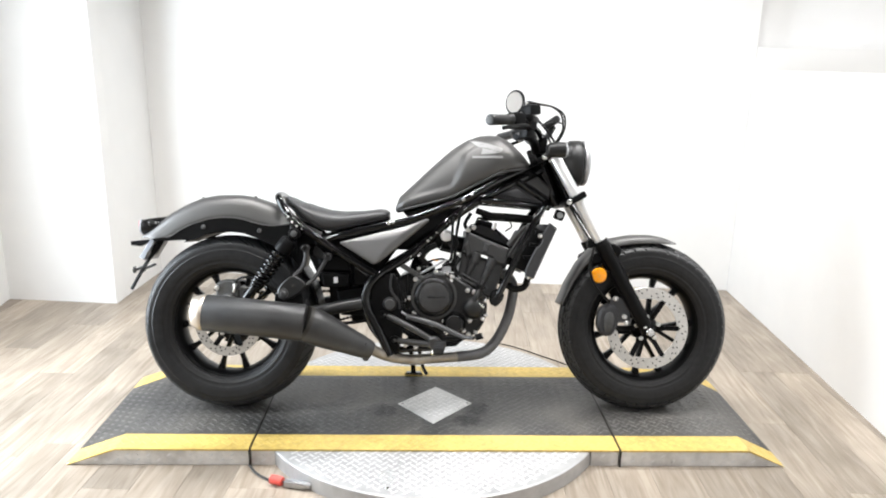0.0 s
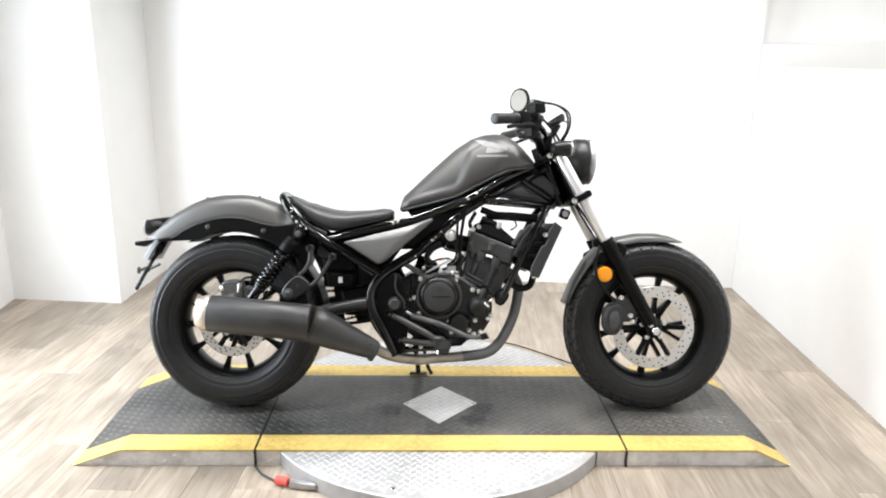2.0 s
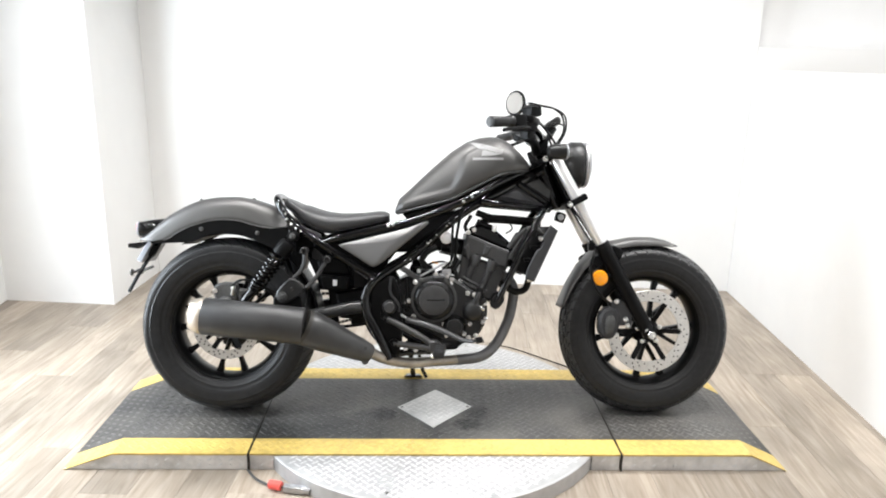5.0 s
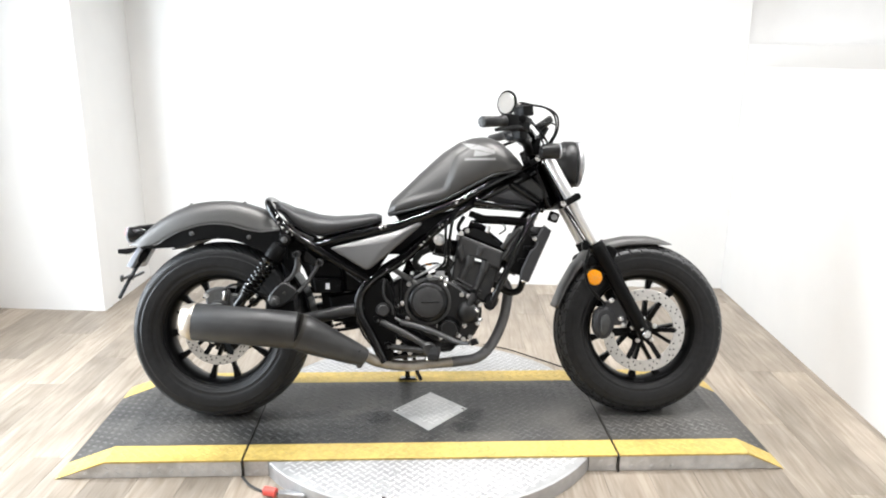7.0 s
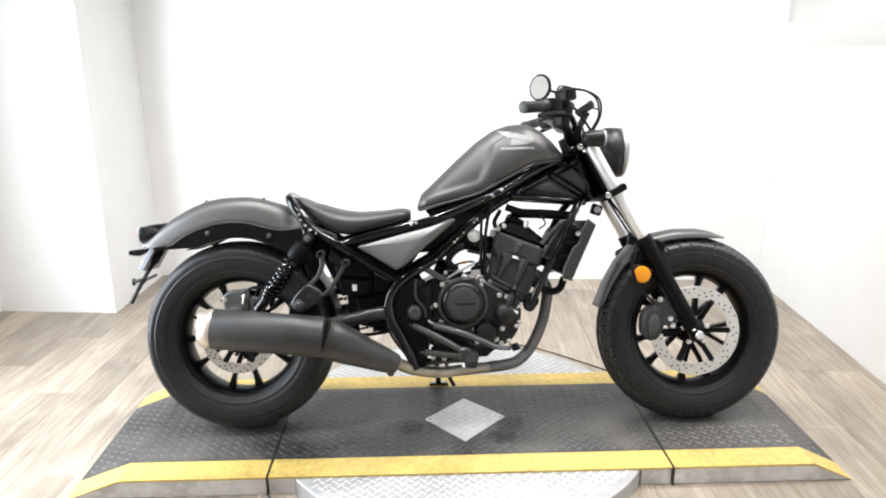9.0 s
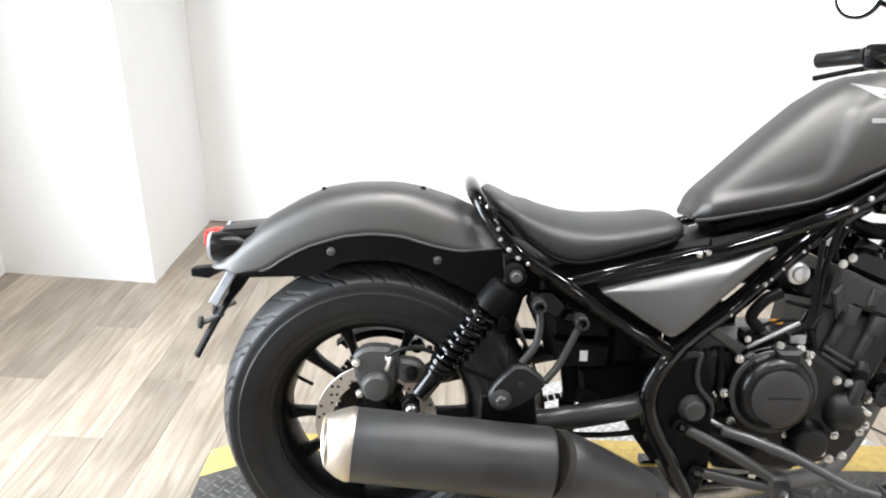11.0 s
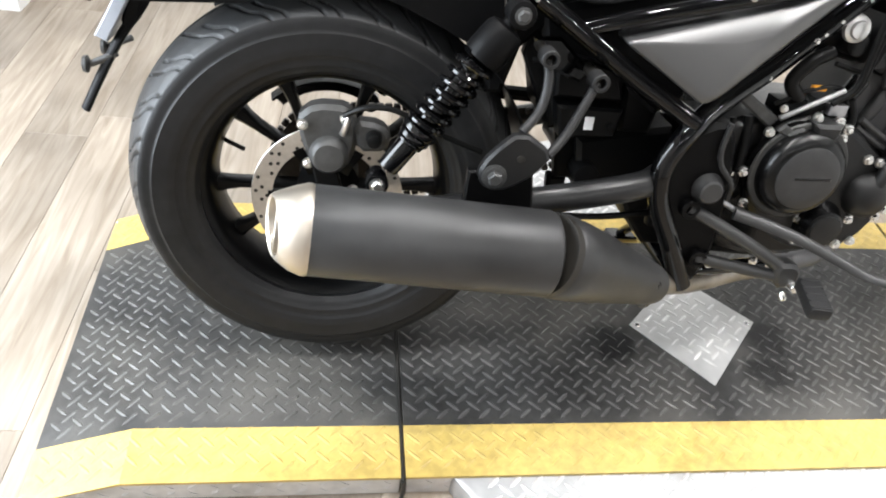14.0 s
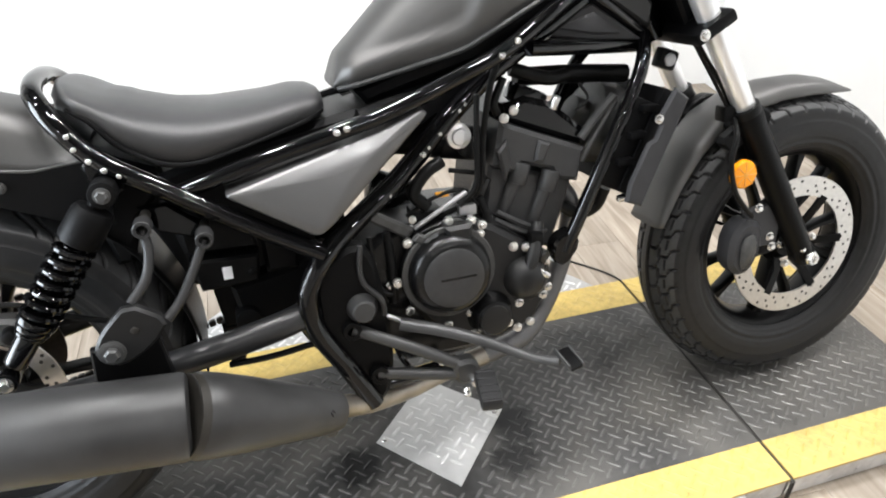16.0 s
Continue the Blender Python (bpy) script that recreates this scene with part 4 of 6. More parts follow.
# frame
for side in (1, -1):
    mk("frame_rail", M_FRAME, [(tube, sided(side, (0.36, 0.03, 0.885), (0.28, 0.078, 0.853), (0.199, 0.118, 0.816), (0.11, 0.138, 0.765), (0.031, 0.141, 0.732), (-0.085, 0.14, 0.690), (-0.161, 0.139, 0.671), (-0.298, 0.138, 0.639), (-0.39, 0.138, 0.615)), 0.0125, 14)], label="gloss black frame tube")
    mk("main_frame_tube", M_FRAME, [(tube, sided(side, (0.372, 0.03, 0.865), (0.28, 0.055, 0.824), (0.16, 0.082, 0.761), (0.095, 0.09, 0.722), (0.029, 0.096, 0.671), (-0.068, 0.106, 0.581), (-0.157, 0.136, 0.525), (-0.21, 0.166, 0.488), (-0.238, 0.172, 0.436), (-0.231, 0.172, 0.377), (-0.194, 0.17, 0.306), (-0.155, 0.168, 0.225)), 0.0168, 16)], label="gloss black main frame tube")
    mk("lower_neck_tube", M_FRAME, [(tube, sided(side, (0.15, 0.118, 0.757), (0.27, 0.085, 0.745), (0.4, 0.045, 0.732)), 0.0125, 12)])
    mk("neck_brace", M_FRAME, [(tube, sided(side, (0.285, 0.072, 0.822), (0.4, 0.045, 0.745)), 0.0115, 12)])
    mk("front_downtube", M_FRAME, [(tube, sided(side, (0.392, 0.05, 0.75), (0.362, 0.1, 0.715), (0.329, 0.118, 0.655), (0.242, 0.124, 0.479), (0.208, 0.124, 0.412)), 0.0125, 14)], label="gloss black frame downtube")
    mk("engine_mount", M_FRAME, [(slab, [(0.19, 0.44), (0.226, 0.452), (0.238, 0.42), (0.21, 0.385), (0.182, 0.4)], 0.1 * side, 0.132 * side, 0.004, 1)])
    mk("neck_panel", M_RADI, [(slab, [(0.165, 0.772), (0.282, 0.812), (0.378, 0.745), (0.30, 0.748)], 0.055 * side, 0.072 * side, 0.005),
                              (slab, [(0.215, 0.778), (0.283, 0.797), (0.335, 0.759), (0.285, 0.761)], 0.07 * side, 0.0765 * side, 0.004)], label="grey plastic neck panel")
    mk("neck_panel", M_TRIM, [(slab, [(0.305, 0.822), (0.36, 0.842), (0.405, 0.80), (0.4, 0.76)], 0.04 * side, 0.056 * side, 0.005)])
    mk("frame_plate", M_BLACK, [(slab, [(-0.228, 0.472), (-0.15, 0.51), (-0.128, 0.47), (-0.118, 0.4), (-0.112, 0.3), (-0.13, 0.222), (-0.162, 0.222), (-0.225, 0.36)], 0.13 * side, 0.165 * side, 0.008, 1)], label="gloss black pivot plate")
mk("grab_loop", M_FRAME, [(tube, P((-0.205, 0.168, 0.501), (-0.312, 0.155, 0.563), (-0.397, 0.146, 0.618), (-0.478, 0.138, 0.672), (-0.521, 0.128, 0.722), (-0.543, 0.105, 0.756), (-0.552, 0.06, 0.769), (-0.554, 0.0, 0.772), (-0.552, -0.06, 0.769), (-0.543, -0.105, 0.756), (-0.521, -0.128, 0.722), (-0.484, -0.136, 0.677), (-0.4, -0.141, 0.617), (-0.318, -0.146, 0.56), (-0.212, -0.15, 0.496)), 0.0138, 14)], label="gloss black frame loop behind the seat")
mk("head_tube", M_FRAME, [(cyl, B(0.352, 0, 0.945), B(0.43, 0, 0.735), 0.034, None, 0.004)])
mk("cross_tube", M_FRAME, [(cyl, B(-0.16, -0.15, 0.232), B(-0.16, 0.15, 0.232), 0.014)])
# Bright frame spots: bolt heads, plus lamp glints shaped as small bolts.
for u, v, w in ((-0.163, 0.152, 0.674), (-0.148, 0.152, 0.678), (0.092, 0.156, 0.757), (0.12, 0.15, 0.775), (-0.49, 0.148, 0.678), (-0.505, 0.144, 0.695), (-0.474, 0.15, 0.664), (-0.458, 0.15, 0.654), (-0.51, 0.142, 0.712), (0.045, 0.108, 0.683), (0.035, 0.108, 0.674), (0.0, 0.112, 0.643), (-0.02, 0.114, 0.624), (-0.03, 0.116, 0.614), (-0.09, 0.124, 0.56), (0.385, 0.062, 0.728), (0.374, 0.085, 0.70)):
    mk("frame_bolt_glint", M_BOLT, [(bolt, B(u, v, w), RIGHT, 0.0038, 0.005)])

# side cover, boxes behind the frame
COVER = [(-0.334, 0.609), (-0.1, 0.667), (-0.034, 0.692), (-0.024, 0.684), (-0.19, 0.545), (-0.212, 0.534)]


def trimmed(outline, r, n=4):
    """An outline with each corner rounded by about r."""
    pts = [Vector(p) for p in outline]
    out = []
    for i, p in enumerate(pts):
        a, b = pts[i - 1] - p, pts[(i + 1) % len(pts)] - p
        a, b = p + a * min(0.45, r / a.length), p + b * min(0.45, r / b.length)
        for k in range(n + 1):
            t = k / n
            out.append(a * (1 - t) ** 2 + p * 2 * t * (1 - t) + b * t * t)
    return out


def domed(bm, outline, v0, v1, rise):
    """A pressed panel: rounded outline, flared at its foot, its face swelling outward."""
    pts = trimmed(outline, 0.012)
    mid = sum(pts, Vector((0, 0))) / len(pts)
    s = 1 if v1 > v0 else -1
    rows = [(1.0, v0), (1.0, v1 - 0.005 * s), (0.985, v1 - 0.001 * s)] + [(k, v1 + s * rise * (1 - k * k)) for k in (0.96, 0.85, 0.65, 0.4, 0.15)]
    rings(bm, [[B((mid + (p - mid) * k).x, v + s * 0.3 * max(0.0, 0.66 - (mid + (p - mid) * k).y), (mid + (p - mid) * k).y) for p in pts] for k, v in rows])


for side in (1, -1):
    mk("side_cover", M_COVER, [(domed, COVER, 0.1 * side, 0.15 * side, 0.014)], label="paler grey triangular side cover", angle=60)
mk("battery_box", M_PLASTIC, [(slab, [(-0.435, 0.625), (-0.3, 0.66), (-0.12, 0.69), (-0.1, 0.64), (-0.2, 0.5), (-0.27, 0.455), (-0.395, 0.45), (-0.415, 0.54)], -0.085, 0.085, 0.01)])
tray = mk("tool_tray", M_PLASTIC, [(slab, [(-0.398, 0.502), (-0.297, 0.499), (-0.303, 0.455), (-0.388, 0.452)], 0.08, 0.121, 0.004),
                                   (slab, [(-0.293, 0.53), (-0.235, 0.49), (-0.24, 0.455), (-0.29, 0.455)], 0.08, 0.098, 0.006)], label="black plastic tray with a white sticker")
mk("tray_panel", M_PLASTIC, [(slab, [(-0.408, 0.578), (-0.31, 0.552), (-0.297, 0.506), (-0.4, 0.51)], 0.075, 0.108, 0.004)], tray)
mk("sticker", M_STICKER, [(slab, [(-0.354, 0.487), (-0.34, 0.487), (-0.34, 0.467), (-0.354, 0.467)], 0.1212, 0.1226, 0.0003)], tray, "small white sticker")
mk("tray_bolt", M_BLACK, [(bolt, B(-0.312, 0.121, 0.473), RIGHT, 0.006, 0.005)], tray)
mk("under_seat_cover", M_PLASTIC, [(slab, [(-0.53, 0.69), (-0.42, 0.64), (-0.42, 0.6), (-0.455, 0.57), (-0.475, 0.5), (-0.5, 0.5), (-0.52, 0.6)], -0.08, 0.08, 0.008)])
mk("wire_loop", M_HOSE, [(tube, P((-0.44, 0.1, 0.56), (-0.405, 0.11, 0.565), (-0.39, 0.11, 0.545), (-0.375, 0.11, 0.55)), 0.004, 8)])
mk("stay_bracket", M_FRAME, [(slab, [(-0.45, 0.6), (-0.41, 0.6), (-0.36, 0.555), (-0.375, 0.54), (-0.43, 0.56)], 0.115, 0.13, 0.004)])

# rear shocks
for side in (1, -1):
    a, b = B(-0.48, 0.163 * side, 0.638), B(-0.656, 0.168 * side, 0.396)
    d = (b - a).normalized()
    out = RIGHT * side
    shock = mk("rear_shock", M_FRAME, [(cyl, a + d * 0.085, a + d * 0.275, 0.0155, None, 0.002)], label="black coil spring rear shock")
    mk("spring_cover", M_PLASTIC, [(lathe, a + d * 0.022, d, [(0, 0.014), (0.004, 0.024), (0.012, 0.028), (0.05, 0.0292), (0.056, 0.0275), (0.056, 0.02)], 28)], shock)
    turns, coil = 7.5, []
    s1, s2 = d.orthogonal().normalized(), d.cross(d.orthogonal().normalized())
    for k in range(int(turns * 14) + 1):
        q = k / 14
        coil.append(a + d * (0.076 + 0.126 * q / turns) + 0.0245 * (math.cos(2 * math.pi * q) * s1 + math.sin(2 * math.pi * q) * s2))
    mk("coil_spring", M_FRAME, [(tube, coil, 0.0049, 8, 1, False)], shock)
    mk("adjuster", M_FRAME, [(cyl, a + d * 0.2, a + d * 0.211, 0.027, None, 0.002), (cyl, a + d * 0.213, a + d * 0.222, 0.024, None, 0.002), (cyl, a + d * 0.224, a + d * 0.23, 0.021)], shock)
    mk("damper_tube", M_FRAME, [(cyl, a + d * 0.222, a + d * 0.278, 0.0165)], shock)
    mk("upper_eye", M_PLASTIC, [(cyl, a - out * 0.018, a + out * 0.018, 0.0185), (cyl, a + d * 0.01, a + d * 0.03, 0.012)], shock)
    mk("lower_eye", M_FRAME, [(cyl, b - out * 0.018, b + out * 0.018, 0.0165)], shock)
    for p in (a, b):
        mk("shock_bolt", M_BOLT if p == b else M_CAL, [(bolt, p + out * 0.018, out, 0.0085, 0.008)], shock)
    mk("shock_mount", M_FRAME, [(slab, [(-0.502, 0.672), (-0.468, 0.674), (-0.456, 0.632), (-0.482, 0.618), (-0.498, 0.64)], 0.12 * side, 0.144 * side, 0.003)])

# swingarm, chain, sprockets
for side in (1, -1):
    mk("swingarm", M_ARM, [(tube, sided(side, (-0.215, 0.13, 0.405), (-0.273, 0.168, 0.399), (-0.411, 0.168, 0.372), (-0.56, 0.15, 0.343), (-0.745, 0.115, 0.314)), 0.0215, 14), (slab, [(-0.78, 0.335), (-0.69, 0.342), (-0.69, 0.298), (-0.78, 0.294)], 0.1 * side, 0.124 * side, 0.004)], label="satin dark grey swingarm")
    mk("axle_nut", M_BOLT, [(bolt, B(-0.729, 0.124 * side, 0.318), RIGHT * side, 0.014, 0.012)])
mk("brake_linkage", M_BLACK, [(tube, P((-0.37, 0.13, 0.327), (-0.3, 0.135, 0.33), (-0.225, 0.14, 0.342)), 0.0055, 8), (box, Matrix.Translation(B(-0.215, 0.14, 0.335)), (0.03, 0.02, 0.03), 0.005)], label="thin black brake linkage rod")
mk("linkage_bolt", M_BOLT, [(bolt, B(-0.208, 0.151, 0.33), RIGHT, 0.006, 0.006)])
# Four black slabs added to fill gaps round the swingarm that read dark.
mk("pivot_gap_fill", M_BLACK, [(slab, [(-0.35, 0.44), (-0.2, 0.465), (-0.185, 0.345), (-0.335, 0.35)], -0.092, 0.092, 0.008)])
mk("link_gap_fill", M_BLACK, [(slab, [(-0.376, 0.36), (-0.344, 0.36), (-0.344, 0.3), (-0.352, 0.275), (-0.372, 0.285)], 0.03, 0.055, 0.006), (slab, [(-0.302, 0.36), (-0.2, 0.365), (-0.18, 0.3), (-0.215, 0.305), (-0.262, 0.326), (-0.3, 0.324)], 0.03, 0.058, 0.006)])
mk("side_gap_fill", M_PLASTIC, [(slab, [(-0.449, 0.56), (-0.424, 0.505), (-0.408, 0.463), (-0.392, 0.452), (-0.35, 0.452), (-0.35, 0.59), (-0.44, 0.6)], 0.05, 0.074, 0.004), (slab, [(-0.38, 0.46), (-0.3, 0.46), (-0.3, 0.36), (-0.368, 0.36), (-0.375, 0.41)], 0.04, 0.066, 0.005)])
mk("lower_gap_fill", M_BLACK, [(slab, [(-0.262, 0.352), (-0.18, 0.352), (-0.15, 0.25), (-0.2, 0.252), (-0.235, 0.3)], -0.075, 0.085, 0.006)])
mk("swingarm_brace", M_BLACK, [(cyl, B(-0.33, -0.11, 0.385), B(-0.33, 0.11, 0.385), 0.02)])
front_s, rear_s = (-0.145, 0.395), (-0.729, 0.318)
mk("sprocket", M_CHAIN, [(lathe, B(rear_s[0], -0.078, rear_s[1]), -RIGHT, [(0, 0.05), (0, 0.092), (0.005, 0.092), (0.005, 0.05)], 60, False, True)], label="greasy rear sprocket")
chain = []
for k in range(0, 181, 10):
    q = radians(95 + k)
    chain.append(B(rear_s[0] + 0.096 * math.cos(q), -0.082, rear_s[1] + 0.096 * math.sin(q)))
for k in range(0, 181, 20):
    q = radians(-85 + k)
    chain.append(B(front_s[0] + 0.03 * math.cos(q), -0.082, front_s[1] + 0.03 * math.sin(q)))
chain.append(chain[0])
links = []
for p, q in zip(chain, chain[1:]):
    n = max(1, round((q - p).length / 0.0145))
    for k in range(n):
        links.append((p + (q - p) * (k + 0.5) / n, (q - p).normalized()))
b2 = bmesh.new()
for p, d in links:
    box(b2, Matrix.Translation(p) @ d.to_track_quat("X", "Z").to_matrix().to_4x4(), (0.0125, 0.014, 0.0105), 0.003)
tagged(part("chain", b2, M_CHAIN, bike, "greasy drive chain"), kind="stuff")
b2 = bmesh.new()
loops = []
for q in np.linspace(62, 132, 18):
    ro, ri = 0.14, 0.115
    c, s = math.cos(radians(q)), math.sin(radians(q))
    loops.append([B(rear_s[0] + r * c, v, rear_s[1] + r * s) for r, v in ((ri, -0.105), (ro, -0.105), (ro + 0.004, -0.098), (ro, -0.07), (ro - 0.004, -0.072), (ro - 0.006, -0.1), (ri, -0.1))])
rings(b2, loops)
part("chain_guard", b2, M_PLASTIC, bike, "black chain guard")
mk("chain_guard_bar", M_PLASTIC, [(tube, P((-0.66, -0.1, 0.46), (-0.5, -0.1, 0.45), (-0.32, -0.1, 0.44)), 0.013, 8)])

# rear brake caliper
cal = mk("rear_caliper", M_CAL, [(slab, [(-0.775, 0.452), (-0.748, 0.474), (-0.695, 0.472), (-0.684, 0.44), (-0.686, 0.405), (-0.7, 0.372), (-0.748, 0.37), (-0.762, 0.4)], 0.05, 0.088, 0.007, 1)], label="grey cast rear brake caliper")
mk("caliper_piston", M_CAL, [(lathe, B(-0.726, 0.085, 0.397), RIGHT, [(0, 0.031), (0.006, 0.03), (0.015, 0.026), (0.019, 0.022), (0.02, 0.01)], 28)], cal)
mk("caliper_bridge", M_CAL, [(slab, [(-0.69, 0.452), (-0.65, 0.448), (-0.634, 0.43), (-0.64, 0.404), (-0.684, 0.402)], 0.056, 0.09, 0.006, 1)], cal)
mk("caliper_boot", M_HOSE, [(cyl, B(-0.66, 0.085, 0.427), B(-0.66, 0.108, 0.427), 0.013, 0.011, 0.003)], cal)
mk("bleed_screw", M_BOLT, [(cyl, B(-0.706, 0.09, 0.43), B(-0.697, 0.1, 0.462), 0.0055, 0.004)], cal)
for u, w in ((-0.764, 0.444), (-0.702, 0.455), (-0.757, 0.383)):
    mk("caliper_bolt", M_BOLT, [(bolt, B(u, 0.09, w), RIGHT, 0.0062, 0.008)], cal)
mk("brake_hose", M_HOSE, [(tube, P((-0.705, 0.095, 0.462), (-0.672, 0.115, 0.483), (-0.63, 0.12, 0.482), (-0.58, 0.12, 0.455), (-0.5, 0.11, 0.42)), 0.0045, 8)])
mk("caliper_bracket", M_BLACK, [(slab, [(-0.752, 0.385), (-0.715, 0.385), (-0.705, 0.34), (-0.735, 0.3)], 0.086, 0.097, 0.003)])

# passenger peg hanger and silencer
hanger = mk("peg_hanger", M_HANG, [(tube, P((-0.44, 0.188, 0.586), (-0.438, 0.197, 0.556), (-0.447, 0.21, 0.525), (-0.47, 0.225, 0.5)), 0.0068, 10),
                                  (tube, P((-0.367, 0.184, 0.558), (-0.385, 0.195, 0.525), (-0.407, 0.21, 0.49), (-0.43, 0.225, 0.468)), 0.0068, 10)], label="dark grey tubular passenger peg hanger")
for u, v, w in ((-0.44, 0.188, 0.589), (-0.366, 0.184, 0.56)):
    mk("hanger_eye", M_HANG, [(ring, B(u, v - 0.018, w), RIGHT, 0.0075, 0.0125, 0.03, 24, 0.001)], hanger)
    mk("hanger_stud", M_SEAM, [(cyl, B(u, 0.12, w), B(u, v - 0.004, w), 0.0075)], hanger)
mk("hanger_plate", M_ENGINE, [(slab, [(-0.473, 0.508), (-0.425, 0.474), (-0.447, 0.444), (-0.482, 0.422), (-0.503, 0.419), (-0.52, 0.428), (-0.526, 0.446), (-0.512, 0.472)], 0.222, 0.24, 0.004, 1)], hanger, "dark grey bracket plate")
mk("hanger_bolt", M_CAL, [(lathe, B(-0.503, 0.239, 0.442), RIGHT, [(0, 0.0175), (0.003, 0.0175), (0.004, 0.015)], 24), (bolt, B(-0.503, 0.243, 0.442), RIGHT, 0.0105, 0.011)], hanger)
# A dark disc on the plate stands for the shade in its hole.
mk("hanger_hole_shade", M_SEAM, [(cyl, B(-0.47, 0.238, 0.468), B(-0.47, 0.2412, 0.468), 0.0055)], hanger)
mk("muffler_bracket", M_BLACK, [(slab, [(-0.535, 0.44), (-0.445, 0.44), (-0.435, 0.36), (-0.54, 0.36)], 0.205, 0.221, 0.003)], hanger)

ax0, ax1 = B(-0.424, 0.288, 0.352), B(-0.741, 0.294, 0.385)
md = (ax1 - ax0).normalized()
ml = (ax1 - ax0).length
muf = mk("muffler", M_MUFFLER, [(lathe, ax0, md, [(-0.004, 0.052), (0.0, 0.0585), (0.006, 0.0605), (ml - 0.002, 0.0595), (ml, 0.058)], 48)], label="matte black muffler")


def slant_tip(bm):
    """The bare steel end of the muffler, its mouth cut at a slant that faces outward."""
    lathe(bm, ax1, md, [(-0.001, 0.0585), (0.002, 0.0602), (0.008, 0.06), (0.024, 0.0545), (0.044, 0.044), (0.048, 0.04), (0.046, 0.037), (0.02, 0.036)], 48, False)
    for v in bm.verts:
        d, out = (v.co - ax1).dot(md), (v.co - ax1).dot(RIGHT)
        if d > 0.022:
            v.co -= md * (0.26 * out * (d - 0.022) / 0.026)


mk("muffler_tip", M_TIP, [(slant_tip,)], muf, "heat-tinted bare steel tip")
# Black disc and inner ring; the disc paints the shade inside the mouth.
mk("outlet_shade", M_SEAM, [(lathe, ax1 + md * 0.02, md, [(0, 0.0355), (0.002, 0.0355)], 32), (ring, ax1 + md * 0.012, md, 0.017, 0.02, 0.03, 24, 0.0005)], muf)
mk("tip_ring", M_PIPE, [(ring, ax1 + md * 0.018, md, 0.029, 0.034, 0.026, 32, 0.001)], muf)
cd = (B(-0.222, 0.204, 0.249) - ax0).normalized()
cl = (B(-0.222, 0.204, 0.249) - ax0).length
mk("muffler_cone", M_MUFFLER, [(lathe, ax0 + cd * 0.006, cd, [(0, 0.0575), (0.006, 0.0605), (0.035, 0.0592), (0.08, 0.055), (0.14, 0.0465), (cl - 0.045, 0.0385), (cl - 0.012, 0.033), (cl - 0.003, 0.03), (cl, 0.021)], 44)], muf, "matte black muffler cone")
mk("cone_band", M_SEAM, [(lathe, ax0 + cd * 0.001, cd, [(-0.006, 0.0582), (0.007, 0.0582)], 40)], muf)
mk("cone_bolt", M_BLACK, [(bolt, B(-0.238, 0.243, 0.272), RIGHT, 0.0085, 0.005)], muf)
mk("cone_tab", M_CAL, [(cyl, B(-0.235, 0.2, 0.228), B(-0.235, 0.222, 0.224), 0.011)], muf)
mk("header_pipe", M_PIPEB, [(tube, P((0.215, 0.0, 0.5), (0.252, 0.0, 0.488), (0.278, 0.0, 0.449), (0.275, 0.0, 0.395), (0.258, 0.0, 0.327), (0.218, 0.01, 0.251), (0.163, 0.035, 0.209), (0.072, 0.06, 0.2)), 0.019, 16)], label="grey coated exhaust header")
mk("exhaust_pipe", M_PIPE, [(tube, P((0.074, 0.06, 0.2), (-0.021, 0.085, 0.198), (-0.091, 0.115, 0.2), (-0.176, 0.165, 0.225), (-0.245, 0.215, 0.271)), 0.0185, 16)], label="dull heat-stained exhaust pipe")

# engine
engine = mk("engine", M_ENGBLK, [(slab, [(-0.165, 0.46), (-0.1, 0.505), (0.0, 0.505), (0.085, 0.5), (0.16, 0.442), (0.176, 0.405), (0.168, 0.345), (0.146, 0.303), (0.108, 0.27), (0.05, 0.258), (-0.06, 0.258), (-0.13, 0.3)], -0.06, 0.125, 0.012, 1)], label="dark grey and black single cylinder engine")
mk("crankcase_cover", M_ENGINE, [(slab, [(-0.075, 0.462), (-0.05, 0.495), (0.0, 0.51), (0.06, 0.496), (0.125, 0.452), (0.166, 0.425), (0.178, 0.4), (0.172, 0.345), (0.146, 0.3), (0.105, 0.282), (0.05, 0.28), (0.01, 0.29), (-0.04, 0.325), (-0.08, 0.38)], 0.11, 0.14, 0.008, 1)], engine, "dark cast crankcase cover")
cc = B(-0.008, 0.132, 0.424)
mk("clutch_cover", M_ENGBLK, [(lathe, cc, RIGHT, [(0, 0.08), (0.016, 0.078), (0.018, 0.0715), (0.026, 0.0695), (0.036, 0.0655), (0.0415, 0.059), (0.044, 0.05)], 64)], engine, "black clutch cover")
# Rim kept paler than the cover to draw its ring of highlights.
mk("clutch_ring", M_CAL, [(ring, cc + RIGHT * 0.012, RIGHT, 0.07, 0.0805, 0.006, 64, 0.002)], engine, "grey cover rim with its highlights put into the colour")
mk("clutch_cap", M_CYL, [(lathe, cc + RIGHT * 0.042, RIGHT, [(0, 0.0515), (0.003, 0.051), (0.0045, 0.048), (0.005, 0.03)], 48)], engine)
mk("filler_neck", M_ENGINE, [(slab, [(-0.014, 0.505), (0.034, 0.505), (0.03, 0.472), (-0.006, 0.474)], 0.13, 0.162, 0.006), (slab, [(-0.052, 0.487), (-0.022, 0.497), (-0.016, 0.478), (-0.046, 0.466)], 0.13, 0.155, 0.005)], engine)
